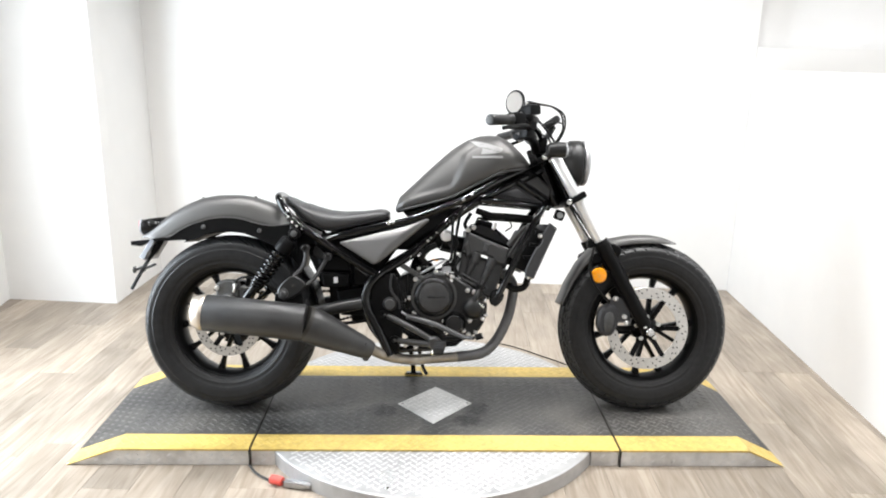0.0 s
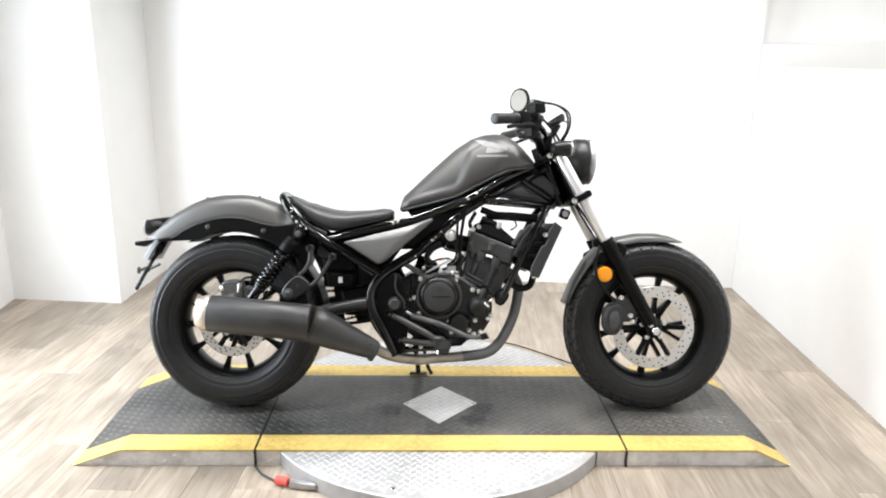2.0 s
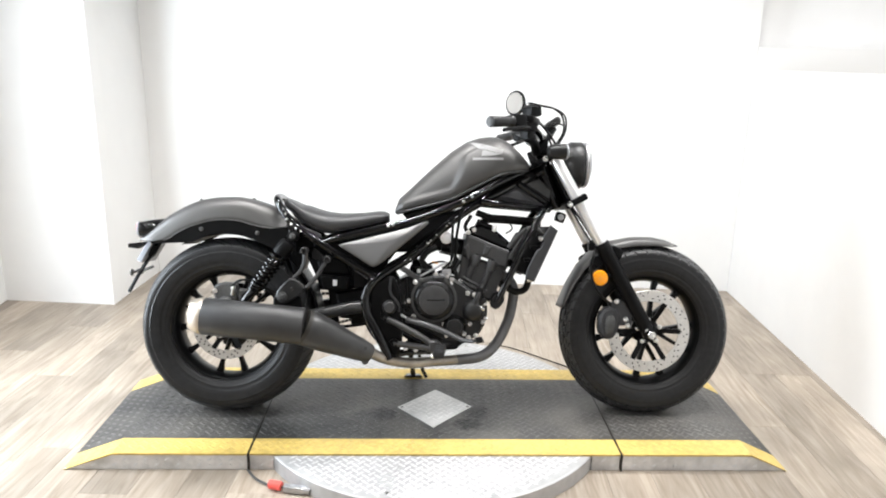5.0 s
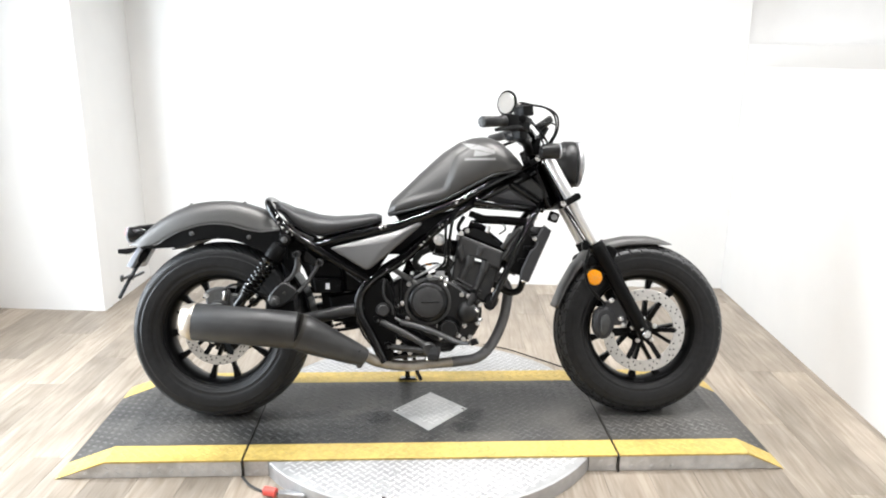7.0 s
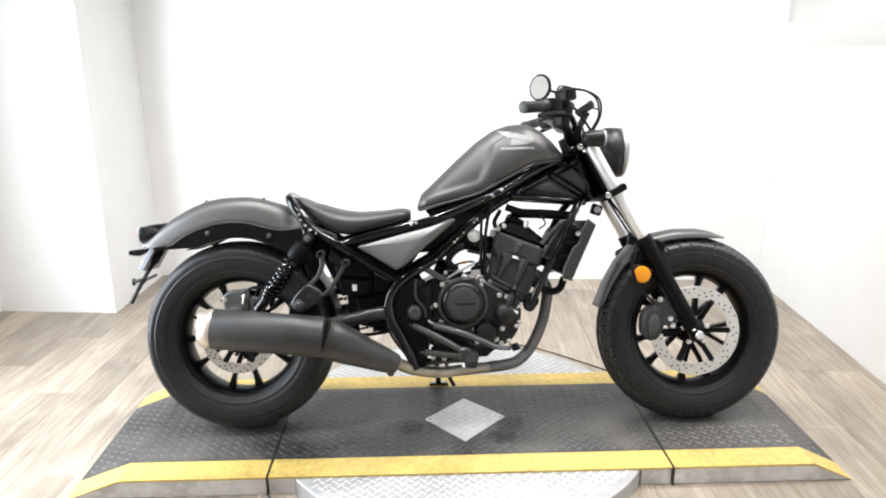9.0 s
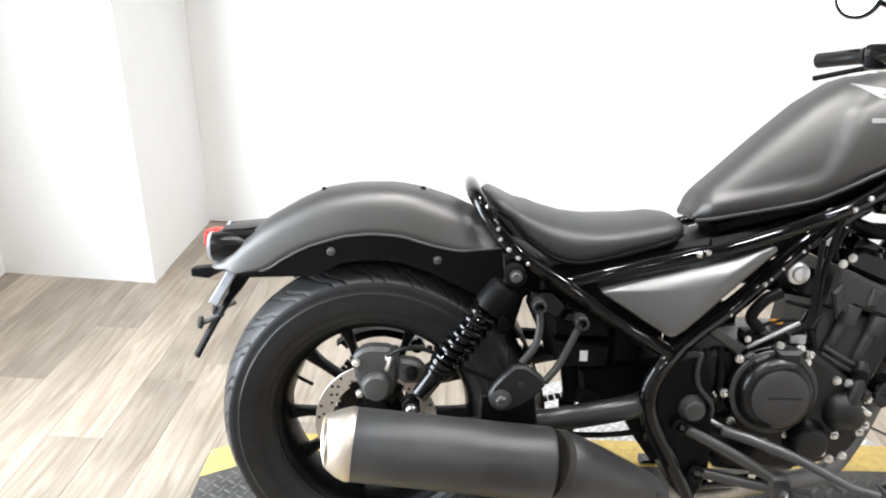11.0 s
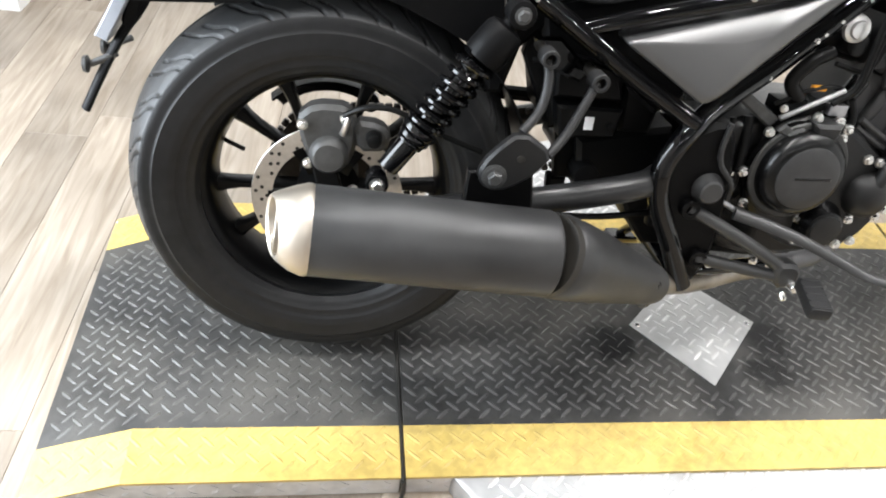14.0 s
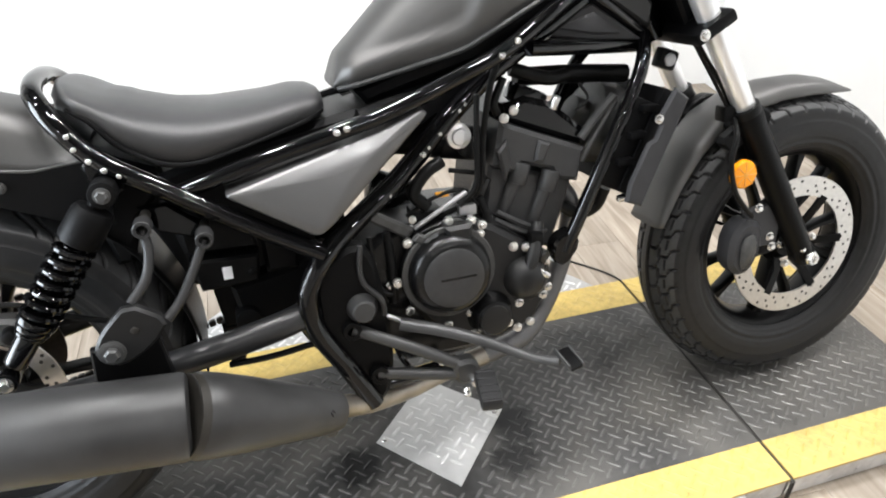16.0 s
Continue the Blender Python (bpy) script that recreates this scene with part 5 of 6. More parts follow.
mk("clutch_bar", M_ENGBLK, [(slab, [(-0.03, 0.427), (0.03, 0.427), (0.03, 0.423), (-0.03, 0.423)], 0.1775, 0.1795, 0.0003)], engine, "unreadable raised bar on the cover")
mk("oil_cover", M_ENGBLK, [(lathe, B(0.062, 0.136, 0.332), RIGHT, [(0, 0.042), (0.01, 0.04), (0.024, 0.033), (0.03, 0.031), (0.032, 0.026)], 32)], engine)
mk("oil_cap", M_ENGINE, [(lathe, B(0.062, 0.166, 0.332), RIGHT, [(0, 0.027), (0.005, 0.026), (0.006, 0.018)], 28)], engine)
mk("water_pump", M_ENGINE, [(lathe, B(0.128, 0.14, 0.385), RIGHT, [(0, 0.04), (0.015, 0.036), (0.024, 0.026), (0.03, 0.018)], 26), (tube, P((0.125, 0.155, 0.395), (0.14, 0.15, 0.43), (0.16, 0.12, 0.47)), 0.012, 10)], engine)
ENG_BOLTS = ((-0.071, 0.483), (-0.093, 0.418), (-0.077, 0.365), (-0.013, 0.325), (0.027, 0.339), (0.035, 0.3), (0.081, 0.356), (0.116, 0.34), (0.096, 0.306), (0.112, 0.293), (0.136, 0.3), (0.161, 0.347), (0.17, 0.36), (0.168, 0.41), (0.131, 0.4), (0.108, 0.445), (0.131, 0.44), (0.05, 0.478), (0.054, 0.493), (0.036, 0.504), (-0.002, 0.508))
for u, w in ENG_BOLTS:
    mk("engine_bolt", M_BOLT, [(cyl, B(u, 0.136, w), B(u, 0.143, w), 0.0085), (bolt, B(u, 0.143, w), RIGHT, 0.0056, 0.006)], engine)
mk("pump_pin", M_BOLT, [(cyl, B(0.136, 0.155, 0.408), B(0.164, 0.162, 0.39), 0.006)], engine)

mk("cylinder", M_CYL, [(slab, [(0.088, 0.575), (0.238, 0.53), (0.222, 0.475), (0.195, 0.408), (0.072, 0.478)], -0.08, 0.092, 0.006)], engine, "dark cast cylinder")
mk("cylinder_head", M_CYL, [(slab, [(0.104, 0.647), (0.255, 0.585), (0.243, 0.528), (0.2, 0.538), (0.192, 0.556), (0.14, 0.572), (0.128, 0.556), (0.09, 0.575)], -0.09, 0.108, 0.007)], engine, "dark cast cylinder head")
mk("head_rib", M_CYL, [(slab, [(0.095, 0.6), (0.112, 0.618), (0.12, 0.575), (0.108, 0.55)], 0.1, 0.116, 0.004)], engine)
mk("head_rib", M_CYL, [(slab, [(0.168, 0.61), (0.19, 0.602), (0.176, 0.572), (0.16, 0.576)], 0.1, 0.115, 0.004)], engine)
for (u0, w0), (u1, w1) in (((0.138, 0.562), (0.098, 0.472)), ((0.192, 0.542), (0.152, 0.442))):
    mk("head_stud", M_CYL, [(cyl, B(u0, 0.098, w0), B(u1, 0.092, w1), 0.0125, 0.0105), (cyl, B(u0 + 0.004, 0.1, w0 + 0.012), B(u0 - 0.006, 0.099, w0 - 0.022), 0.0165)], engine)
mk("valve_cover", M_FRAME, [(slab, [(0.104, 0.648), (0.118, 0.67), (0.152, 0.68), (0.2, 0.665), (0.262, 0.612), (0.256, 0.586)], -0.085, 0.095, 0.01)], engine, "gloss black valve cover")
mk("cover_lug", M_FRAME, [(box, Matrix.Translation(B(0.165, 0.06, 0.672)) @ pose(0, 0, 0, 0, 25, 0), (0.06, 0.05, 0.035), 0.007)], engine)
mk("plug_cap", M_BOLT, [(cyl, B(0.198, 0.1, 0.655), B(0.206, 0.102, 0.676), 0.007)], engine)
mk("head_bolt", M_BOLT, [(bolt, B(0.11, 0.108, 0.652), RIGHT, 0.006, 0.006)], engine)
mk("cover_bolt", M_BOLT, [(bolt, B(0.13, 0.1, 0.661), RIGHT, 0.006, 0.006)], engine)
mk("cylinder_rail", M_CYL, [(tube, P((0.085, 0.115, 0.488), (0.13, 0.12, 0.462), (0.172, 0.115, 0.442)), 0.005, 8), (tube, P((0.09, 0.115, 0.5), (0.135, 0.12, 0.474), (0.178, 0.115, 0.452)), 0.005, 8)], engine)
mk("starter", M_ENGBLK, [(cyl, B(-0.09, -0.05, 0.53), B(-0.02, -0.05, 0.5), 0.03, None, 0.006)], engine)
mk("left_cover", M_ENGBLK, [(lathe, B(0.02, -0.06, 0.38), -RIGHT, [(0, 0.1), (0.07, 0.1), (0.09, 0.095), (0.11, 0.08), (0.12, 0.05)], 36)], engine)
mk("sump", M_ENGBLK, [(slab, [(-0.1, 0.275), (0.1, 0.27), (0.07, 0.243), (0.0, 0.238), (-0.08, 0.245)], -0.09, 0.1, 0.01)], engine)
mk("engine_bracket", M_CAL, [(slab, [(-0.135, 0.53), (-0.118, 0.54), (-0.055, 0.5), (-0.068, 0.484)], 0.118, 0.132, 0.004)], engine)

mk("clutch_rod", M_ALU, [(cyl, B(-0.056, 0.13, 0.501), B(0.034, 0.13, 0.549), 0.0042)], engine, "bare metal cable end")
mk("clutch_arm", M_CAL, [(slab, [(-0.055, 0.5), (-0.03, 0.486), (-0.038, 0.472), (-0.066, 0.489)], 0.14, 0.152, 0.003)], engine)
mk("drain_hose", M_ARM, [(tube, P((-0.151, 0.17, 0.504), (-0.156, 0.172, 0.465), (-0.15, 0.174, 0.44), (-0.128, 0.176, 0.413), (-0.125, 0.174, 0.385)), 0.0045, 8)], engine)
for u, v, w in ((-0.13, 0.135, 0.455), (-0.105, 0.13, 0.41), (-0.06, 0.14, 0.52)):
    mk("case_bolt", M_BOLT, [(bolt, B(u, v, w), RIGHT, 0.0045, 0.006)], engine)
mk("water_joint", M_ENGINE, [(cyl, B(0.15, 0.12, 0.425), B(0.162, 0.15, 0.418), 0.014, 0.012, 0.003)], engine)
mk("sensor_plug", M_PLASTIC, [(box, Matrix.Translation(B(0.148, 0.14, 0.452)), (0.022, 0.02, 0.026), 0.004)], engine)

# fuel system, hoses and wires under the tank
mk("throttle_body", M_ENGBLK, [(cyl, B(0.02, 0.03, 0.61), B(0.1, 0.03, 0.595), 0.03, None, 0.004), (cyl, B(0.06, 0.02, 0.6), B(0.06, 0.085, 0.605), 0.018)])
mk("throttle_wheel", M_CHROME, [(lathe, B(0.034, 0.1, 0.632), RIGHT, [(0, 0.021), (0.006, 0.02), (0.008, 0.014), (0.012, 0.012), (0.013, 0.006)], 26)], label="bright metal throttle pulley")
mk("intake_duct", M_HOSE, [(tube, P((0.02, 0.03, 0.61), (-0.04, 0.03, 0.625), (-0.1, 0.02, 0.63)), 0.03, 14)])
for rows, r in (
    (((0.095, 0.12, 0.74), (0.08, 0.125, 0.7), (0.068, 0.122, 0.63), (0.062, 0.12, 0.555), (0.035, 0.115, 0.525), (-0.02, 0.115, 0.505), (-0.05, 0.115, 0.495)), 0.0055),
    (((0.12, 0.08, 0.71), (0.1, 0.09, 0.675), (0.105, 0.09, 0.655)), 0.007),
    (((0.0, 0.115, 0.6), (-0.03, 0.12, 0.585), (-0.05, 0.12, 0.555), (-0.03, 0.12, 0.53)), 0.011),
    (((-0.065, 0.12, 0.52), (-0.02, 0.125, 0.545), (0.03, 0.122, 0.55), (0.055, 0.12, 0.52)), 0.0035),
    (((0.01, 0.12, 0.585), (0.06, 0.118, 0.572), (0.075, 0.11, 0.56)), 0.004),
    (((0.25, 0.09, 0.69), (0.262, 0.1, 0.665), (0.24, 0.1, 0.648)), 0.0028),
    (((0.058, 0.13, 0.7), (0.055, 0.131, 0.656), (0.054, 0.13, 0.597), (0.049, 0.13, 0.553), (0.02, 0.13, 0.527)), 0.005),
    (((0.06, 0.115, 0.53), (0.07, 0.12, 0.5), (0.062, 0.12, 0.47)), 0.007),
    (((-0.13, 0.13, 0.5), (-0.128, 0.138, 0.44), (-0.12, 0.14, 0.41), (-0.105, 0.14, 0.4)), 0.005),
    (((-0.1, 0.12, 0.5), (-0.098, 0.13, 0.44), (-0.1, 0.13, 0.38)), 0.008),
    (((0.16, 0.03, 0.7), (0.26, 0.03, 0.695), (0.37, 0.03, 0.685)), 0.016),
    (((0.14, 0.06, 0.72), (0.2, 0.07, 0.70), (0.24, 0.06, 0.7)), 0.012),
):
    mk("hose", M_HOSE, [(tube, P(*rows), r, 10)])
mk("connector", M_ORANGE, [(box, Matrix.Translation(B(-0.005, 0.122, 0.548)), (0.022, 0.01, 0.008), 0.002)], label="orange wiring connector")
mk("connector", M_ALU, [(box, Matrix.Translation(B(0.035, 0.12, 0.517)), (0.03, 0.02, 0.018), 0.003)])
mk("connector", M_BLACK, [(box, Matrix.Translation(B(-0.03, 0.1, 0.51)), (0.05, 0.05, 0.028), 0.004)])
mk("sensor", M_ENGBLK, [(cyl, B(0.075, 0.1, 0.56), B(0.05, 0.1, 0.51), 0.014)])
mk("airbox", M_PLASTIC, [(slab, [(-0.14, 0.68), (0.03, 0.72), (0.1, 0.74), (0.09, 0.7), (-0.02, 0.64), (-0.1, 0.58), (-0.16, 0.58)], -0.075, 0.075, 0.01)])
mk("under_tank_cover", M_PLASTIC, [(slab, [(-0.12, 0.715), (0.05, 0.765), (0.2, 0.835), (0.32, 0.872), (0.36, 0.85), (0.3, 0.8), (0.15, 0.755), (-0.1, 0.69)], -0.06, 0.06, 0.008)])

# radiator
rt, rb = B(0.398, 0, 0.667), B(0.316, 0, 0.497)
rc = (rt + rb) / 2
ang = math.degrees(math.atan2(rt.x - rb.x, rt.z - rb.z))
radi = mk("radiator", M_BLACK, [(box, Matrix.Translation(rc) @ pose(0, 0, 0, 0, ang, 0), (0.034, 0.27, 0.19), 0.005)], label="black radiator with grey side shrouds")
for side in (1, -1):
    mk("radiator_shroud", M_RADI, [(slab, [(0.386, 0.68), (0.412, 0.66), (0.333, 0.487), (0.302, 0.5), (0.308, 0.53), (0.34, 0.595), (0.352, 0.6), (0.362, 0.622), (0.356, 0.632)], 0.158 * side, 0.17 * side, 0.004)], radi, "grey plastic radiator shroud")
    mk("radiator_tank", M_PLASTIC, [(box, Matrix.Translation(rc + RIGHT * side * 0.115 + Vector((-0.035, 0, 0.0))) @ pose(0, 0, 0, 0, ang, 0), (0.05, 0.03, 0.16), 0.006)], radi)
mk("cooling_fan", M_CAL, [(cyl, rc + Vector((-0.016, 0, 0.01)), rc + Vector((-0.06, 0, 0.032)), 0.078, 0.07, 0.006), (cyl, rc + Vector((-0.06, 0, 0.032)), rc + Vector((-0.085, 0, 0.044)), 0.03, None, 0.004)], radi)
for a in (0.3, 0.55, 0.8):
    mk("fin", M_BLACK, [(box, Matrix.Translation(rb + (rt - rb) * a + RIGHT * 0.13 + Vector((-0.03, 0, 0.01))), (0.03, 0.03, 0.012), 0.003)], radi)
HOSE = ((0.33, 0.04, 0.485), (0.316, 0.03, 0.448), (0.281, 0.03, 0.44), (0.246, 0.03, 0.459), (0.2, 0.03, 0.483))
mk("radiator_hose", M_HOSE, [(tube, P(*HOSE), 0.0125, 12)], radi)
mk("hose_clip", M_BOLT, [(cyl, B(0.315, 0.115, 0.487), B(0.34, 0.12, 0.492), 0.007)], radi)
mk("radiator_bolt", M_BOLT, [(bolt, B(0.352, 0.176, 0.635), RIGHT, 0.006, 0.005)], radi)
mk("coolant_pipe", M_CAL, [(tube, P((0.25, 0.1, 0.6), (0.275, 0.1, 0.63), (0.31, 0.1, 0.665)), 0.008, 8), (tube, P((0.25, 0.1, 0.56), (0.275, 0.1, 0.6), (0.312, 0.1, 0.655)), 0.006, 8)], radi)

# rider pegs, brake pedal, side stand
peg = mk("peg_bracket", M_TRIM, [(tube, P((-0.176, 0.165, 0.365), (-0.12, 0.182, 0.34), (-0.06, 0.195, 0.31), (-0.012, 0.205, 0.282)), 0.0105, 10),
                                  (tube, P((-0.143, 0.165, 0.277), (-0.08, 0.185, 0.272), (-0.02, 0.203, 0.268)), 0.0105, 10),
                                  (slab, [(-0.03, 0.294), (0.004, 0.296), (0.018, 0.28), (0.014, 0.25), (-0.022, 0.25)], 0.185, 0.216, 0.006, 1)], label="dark grey rider footpeg bracket")
for u, w in ((-0.179, 0.366), (-0.143, 0.277)):
    mk("bracket_eye", M_BLACK, [(ring, B(u, 0.15, w), RIGHT, 0.008, 0.0155, 0.028, 24, 0.001)], peg)
PEG = Matrix.Translation(B(0.012, 0.266, 0.268)) @ pose(0, 0, 0, 12, 0, -10)
mk("footpeg", M_PEG, [(box, PEG, (0.036, 0.074, 0.024), 0.008)], peg, "grey ribbed rubber footpeg")
for k in range(5):
    mk("peg_rib", M_PEG, [(box, PEG @ Matrix.Translation((0, 0.03 - 0.015 * k, 0.0105)), (0.031, 0.006, 0.005), 0.002)], peg)
mk("peg_pin", M_BOLT, [(cyl, B(0.0, 0.2, 0.262), B(0.004, 0.232, 0.262), 0.0085)], peg)
mk("feeler", M_BOLT, [(cyl, B(-0.012, 0.222, 0.25), B(-0.012, 0.232, 0.24), 0.006)], peg)
pedal = mk("brake_pedal", M_TRIM, [(tube, P((-0.1, 0.165, 0.358), (-0.05, 0.185, 0.348), (0.0, 0.21, 0.336), (0.05, 0.235, 0.318), (0.09, 0.262, 0.305), (0.124, 0.29, 0.306)), (0.0115, 0.0075), 10, 6, True, 0.75)], label="dark grey brake pedal lever")
mk("pedal_pad", M_BLACK, [(box, Matrix.Translation(B(0.138, 0.297, 0.311)) @ pose(0, 0, 0, 8, -14, 0), (0.022, 0.05, 0.007), 0.003)], pedal)
for q in (-0.012, 0.012):
    mk("pad_edge", M_CAL, [(box, Matrix.Translation(B(0.138 + q, 0.297, 0.314)) @ pose(0, 0, 0, 8, -14, 0), (0.003, 0.05, 0.009), 0.001)], pedal)
mk("pivot_cap", M_TRIM, [(lathe, B(-0.158, 0.166, 0.4), RIGHT, [(0, 0.025), (0.006, 0.024), (0.012, 0.019), (0.018, 0.0185), (0.02, 0.016)], 28)])
mk("pivot_boot", M_HOSE, [(tube, P((-0.185, 0.13, 0.46), (-0.165, 0.146, 0.44), (-0.16, 0.148, 0.41)), 0.014, 10)])
for u, w in ((-0.168, 0.39), (-0.105, 0.255), (-0.07, 0.25), (-0.03, 0.262)):
    mk("bracket_bolt", M_BOLT, [(bolt, B(u, 0.15, w), RIGHT, 0.0055, 0.006)])
mk("brake_rod", M_ALU, [(cyl, B(-0.125, 0.155, 0.375), B(-0.075, 0.16, 0.348), 0.0045)])
mk("lower_cross", M_FRAME, [(tube, P((-0.155, 0.14, 0.235), (-0.08, 0.14, 0.243), (0.0, 0.13, 0.245)), 0.012, 10)])
mk("side_stand", M_FRAME, [(tube, P((-0.1, -0.11, 0.235), (-0.085, -0.19, 0.15), (-0.078, -0.266, 0.083)), 0.0105, 10), (slab, [(-0.105, 0.083), (-0.05, 0.083), (-0.04, 0.075), (-0.115, 0.075)], -0.29, -0.245, 0.003)], label="black side stand, down")
mk("stand_spring", M_FRAME, [(tube, P((-0.06, -0.12, 0.2), (-0.045, -0.13, 0.13), (-0.03, -0.12, 0.1)), 0.007, 8)])

# front fork, wheel guard, lamps
fk = (B(0.752, 0, 0.298) - B(0.405, 0, 0.917)).normalized()
for side in (1, -1):
    v = 0.1 * side
    leg = mk("fork_leg", M_BLACK, [(lathe, B(0.580, v, 0.605), fk, [(0, 0.023), (0.004, 0.0275), (0.012, 0.0285), (0.03, 0.0265), (0.2, 0.0255), (0.325, 0.0245), (0.358, 0.022), (0.366, 0.014)], 28),
                                   (slab, [(0.72, 0.345), (0.765, 0.33), (0.775, 0.29), (0.75, 0.275), (0.725, 0.29)], v - 0.016 * side, v + 0.018 * side, 0.005, 1)], label="matte black lower fork leg")
    mk("fork_tube", M_CHROME, [(cyl, B(0.405, v, 0.917), B(0.588, v, 0.591), 0.0205, None, 0.002, 32)], leg, "chrome fork tube")
    mk("dust_seal", M_HOSE, [(cyl, B(0.574, v, 0.616), B(0.584, v, 0.598), 0.0275)], leg)
    mk("axle_bolt", M_BOLT, [(lathe, B(0.75, v + 0.028 * side, 0.301), RIGHT * side, [(0, 0.0145), (0.004, 0.0145), (0.006, 0.0125), (0.009, 0.0115), (0.009, 0.007), (0.005, 0.006)], 20)], leg, "bright axle bolt")
    mk("pinch_bolt", M_BOLT, [(bolt, B(0.735, v + 0.02 * side, 0.318), RIGHT * side, 0.005, 0.005)], leg)
    mk("fork_cap", M_BLACK, [(cyl, B(0.398, v, 0.93), B(0.41, v, 0.908), 0.021, None, 0.003)], leg)
    sig = mk("front_signal", M_SHELL, [(lathe, B(0.372, 0.165 * side, 0.926), Vector((1, 0, 0)), [(0, 0.012), (0.006, 0.021), (0.02, 0.0255), (0.06, 0.0275), (0.064, 0.0275)], 28), (cyl, B(0.4, 0.09 * side, 0.922), B(0.4, 0.15 * side, 0.926), 0.012)], label="black front turn signal")
    mk("signal_lens", M_LENS, [(lathe, B(0.436, 0.165 * side, 0.926), Vector((1, 0, 0)), [(0, 0.0265), (0.004, 0.0262), (0.008, 0.02), (0.01, 0.008)], 24)], sig, "clear signal lens")
for name, (u, w), half, th in (("lower_triple_clamp", (0.484, 0.762), 0.132, 0.03), ("upper_triple_clamp", (0.398, 0.917), 0.125, 0.024)):
    mk(name, M_BLACK, [(box, Matrix.Translation(B(u - 0.006, 0, w - 0.004)) @ pose(0, 0, 0, 0, -29, 0), (0.085, half * 2, th * 0.8), 0.008)], label="matte black fork clamp")
    for side in (1, -1):
        mk("clamp_bolt", M_BOLT, [(bolt, B(u - 0.026, half * side, w - 0.012), RIGHT * side, 0.0075, 0.005)])
mk("steering_stem", M_BLACK, [(cyl, B(0.37, 0, 0.9), B(0.45, 0, 0.75), 0.02)])
mk("fork_guard", M_BLACK, [(slab, [(0.395, 0.89), (0.42, 0.895), (0.488, 0.775), (0.46, 0.76)], -0.05, 0.075, 0.006)])

lamp = mk("headlight", M_SHELL, [(lathe, B(0.43, 0, 0.8925), Vector((1, 0, -0.02)), [(0, 0.02), (0.003, 0.05), (0.008, 0.06), (0.026, 0.071), (0.042, 0.08), (0.047, 0.084), (0.085, 0.085), (0.088, 0.083)], 48), (cyl, B(0.42, 0, 0.87), B(0.47, 0, 0.885), 0.022)], label="round black headlight with a bright rim")
mk("headlight_rim", M_ALU, [(ring, B(0.521, 0, 0.8915), Vector((1, 0, -0.02)), 0.068, 0.083, 0.017, 56, 0.004)], lamp, "bright headlight rim")
mk("headlight_lens", M_LENS, [(lathe, B(0.53, 0, 0.8915), Vector((1, 0, -0.02)), [(0, 0.069), (0.009, 0.065), (0.018, 0.05), (0.023, 0.025), (0.025, 0.006)], 40)], lamp, "clear headlight lens")
mk("lamp_bracket", M_BLACK, [(slab, [(0.415, 0.9), (0.475, 0.91), (0.48, 0.87), (0.43, 0.84)], 0.05, 0.06, 0.003)])
mk("lamp_bracket", M_BLACK, [(slab, [(0.415, 0.9), (0.475, 0.91), (0.48, 0.87), (0.43, 0.84)], -0.06, -0.05, 0.003)])
horn = mk("horn", M_BLACK, [(box, Matrix.Translation(B(0.437, 0.05, 0.705)) @ pose(0, 0, 0, 0, 20, 0), (0.036, 0.028, 0.036), 0.007)], label="black ignition lock housing")
mk("lock_face", M_ALU, [(lathe, B(0.438, 0.064, 0.705), RIGHT, [(0, 0.0115), (0.003, 0.011), (0.004, 0.007)], 20)], horn)

# front fender
G_TOP = [(0.440, 0.385), (0.47, 0.463), (0.512, 0.537), (0.56, 0.589), (0.626, 0.620), (0.701, 0.634), (0.776, 0.634), (0.826, 0.624), (0.858, 0.608)]
G_LOW = [(0.452, 0.388), (0.488, 0.463), (0.528, 0.520), (0.572, 0.562), (0.632, 0.592), (0.701, 0.604), (0.772, 0.606), (0.824, 0.604), (0.858, 0.604)]
G_MID = [((a[0] * 0.55 + b[0] * 0.45), (a[1] * 0.55 + b[1] * 0.45)) for a, b in zip(G_TOP, G_LOW)]
b2 = bmesh.new()
rings(b2, fender_rows(G_TOP, G_MID, G_LOW, 0.05, 0.055), closed=False)
guard = thin(part("front_fender", b2, M_GREY, bike, "matte grey front fender", 60), 0.003)
for side in (1, -1):
    mk("fender_stay", M_BLACK, [(slab, [(0.575, 0.6), (0.62, 0.612), (0.66, 0.59), (0.65, 0.56), (0.6, 0.55), (0.565, 0.565)], 0.052 * side, 0.08 * side, 0.004, 1), (slab, [(0.53, 0.555), (0.58, 0.585), (0.6, 0.555), (0.56, 0.53)], 0.075 * side, 0.1 * side, 0.004, 1)], guard)
refl = mk("side_reflector", M_AMBER, [(lathe, B(0.567, 0.122, 0.498), RIGHT, [(0, 0.0275), (0.006, 0.0272), (0.01, 0.0245), (0.0115, 0.012), (0.012, 0.003)], 36)], label="round amber reflector on the fork")
mk("reflector_back", M_BLACK, [(lathe, B(0.567, 0.112, 0.498), RIGHT, [(0, 0.02), (0.004, 0.0265), (0.01, 0.0268)], 30), (tube, P((0.567, 0.112, 0.498), (0.6, 0.107, 0.508), (0.63, 0.1, 0.513)), 0.008, 8)], refl)
for k in range(4):
    mk("reflector_cell", M_ORANGE, [(box, Matrix.Translation(B(0.567, 0.1338, 0.498)) @ pose(0, 0, 0, 0, 45 * k, 0), (0.05, 0.0012, 0.0022), 0.0004)], refl)
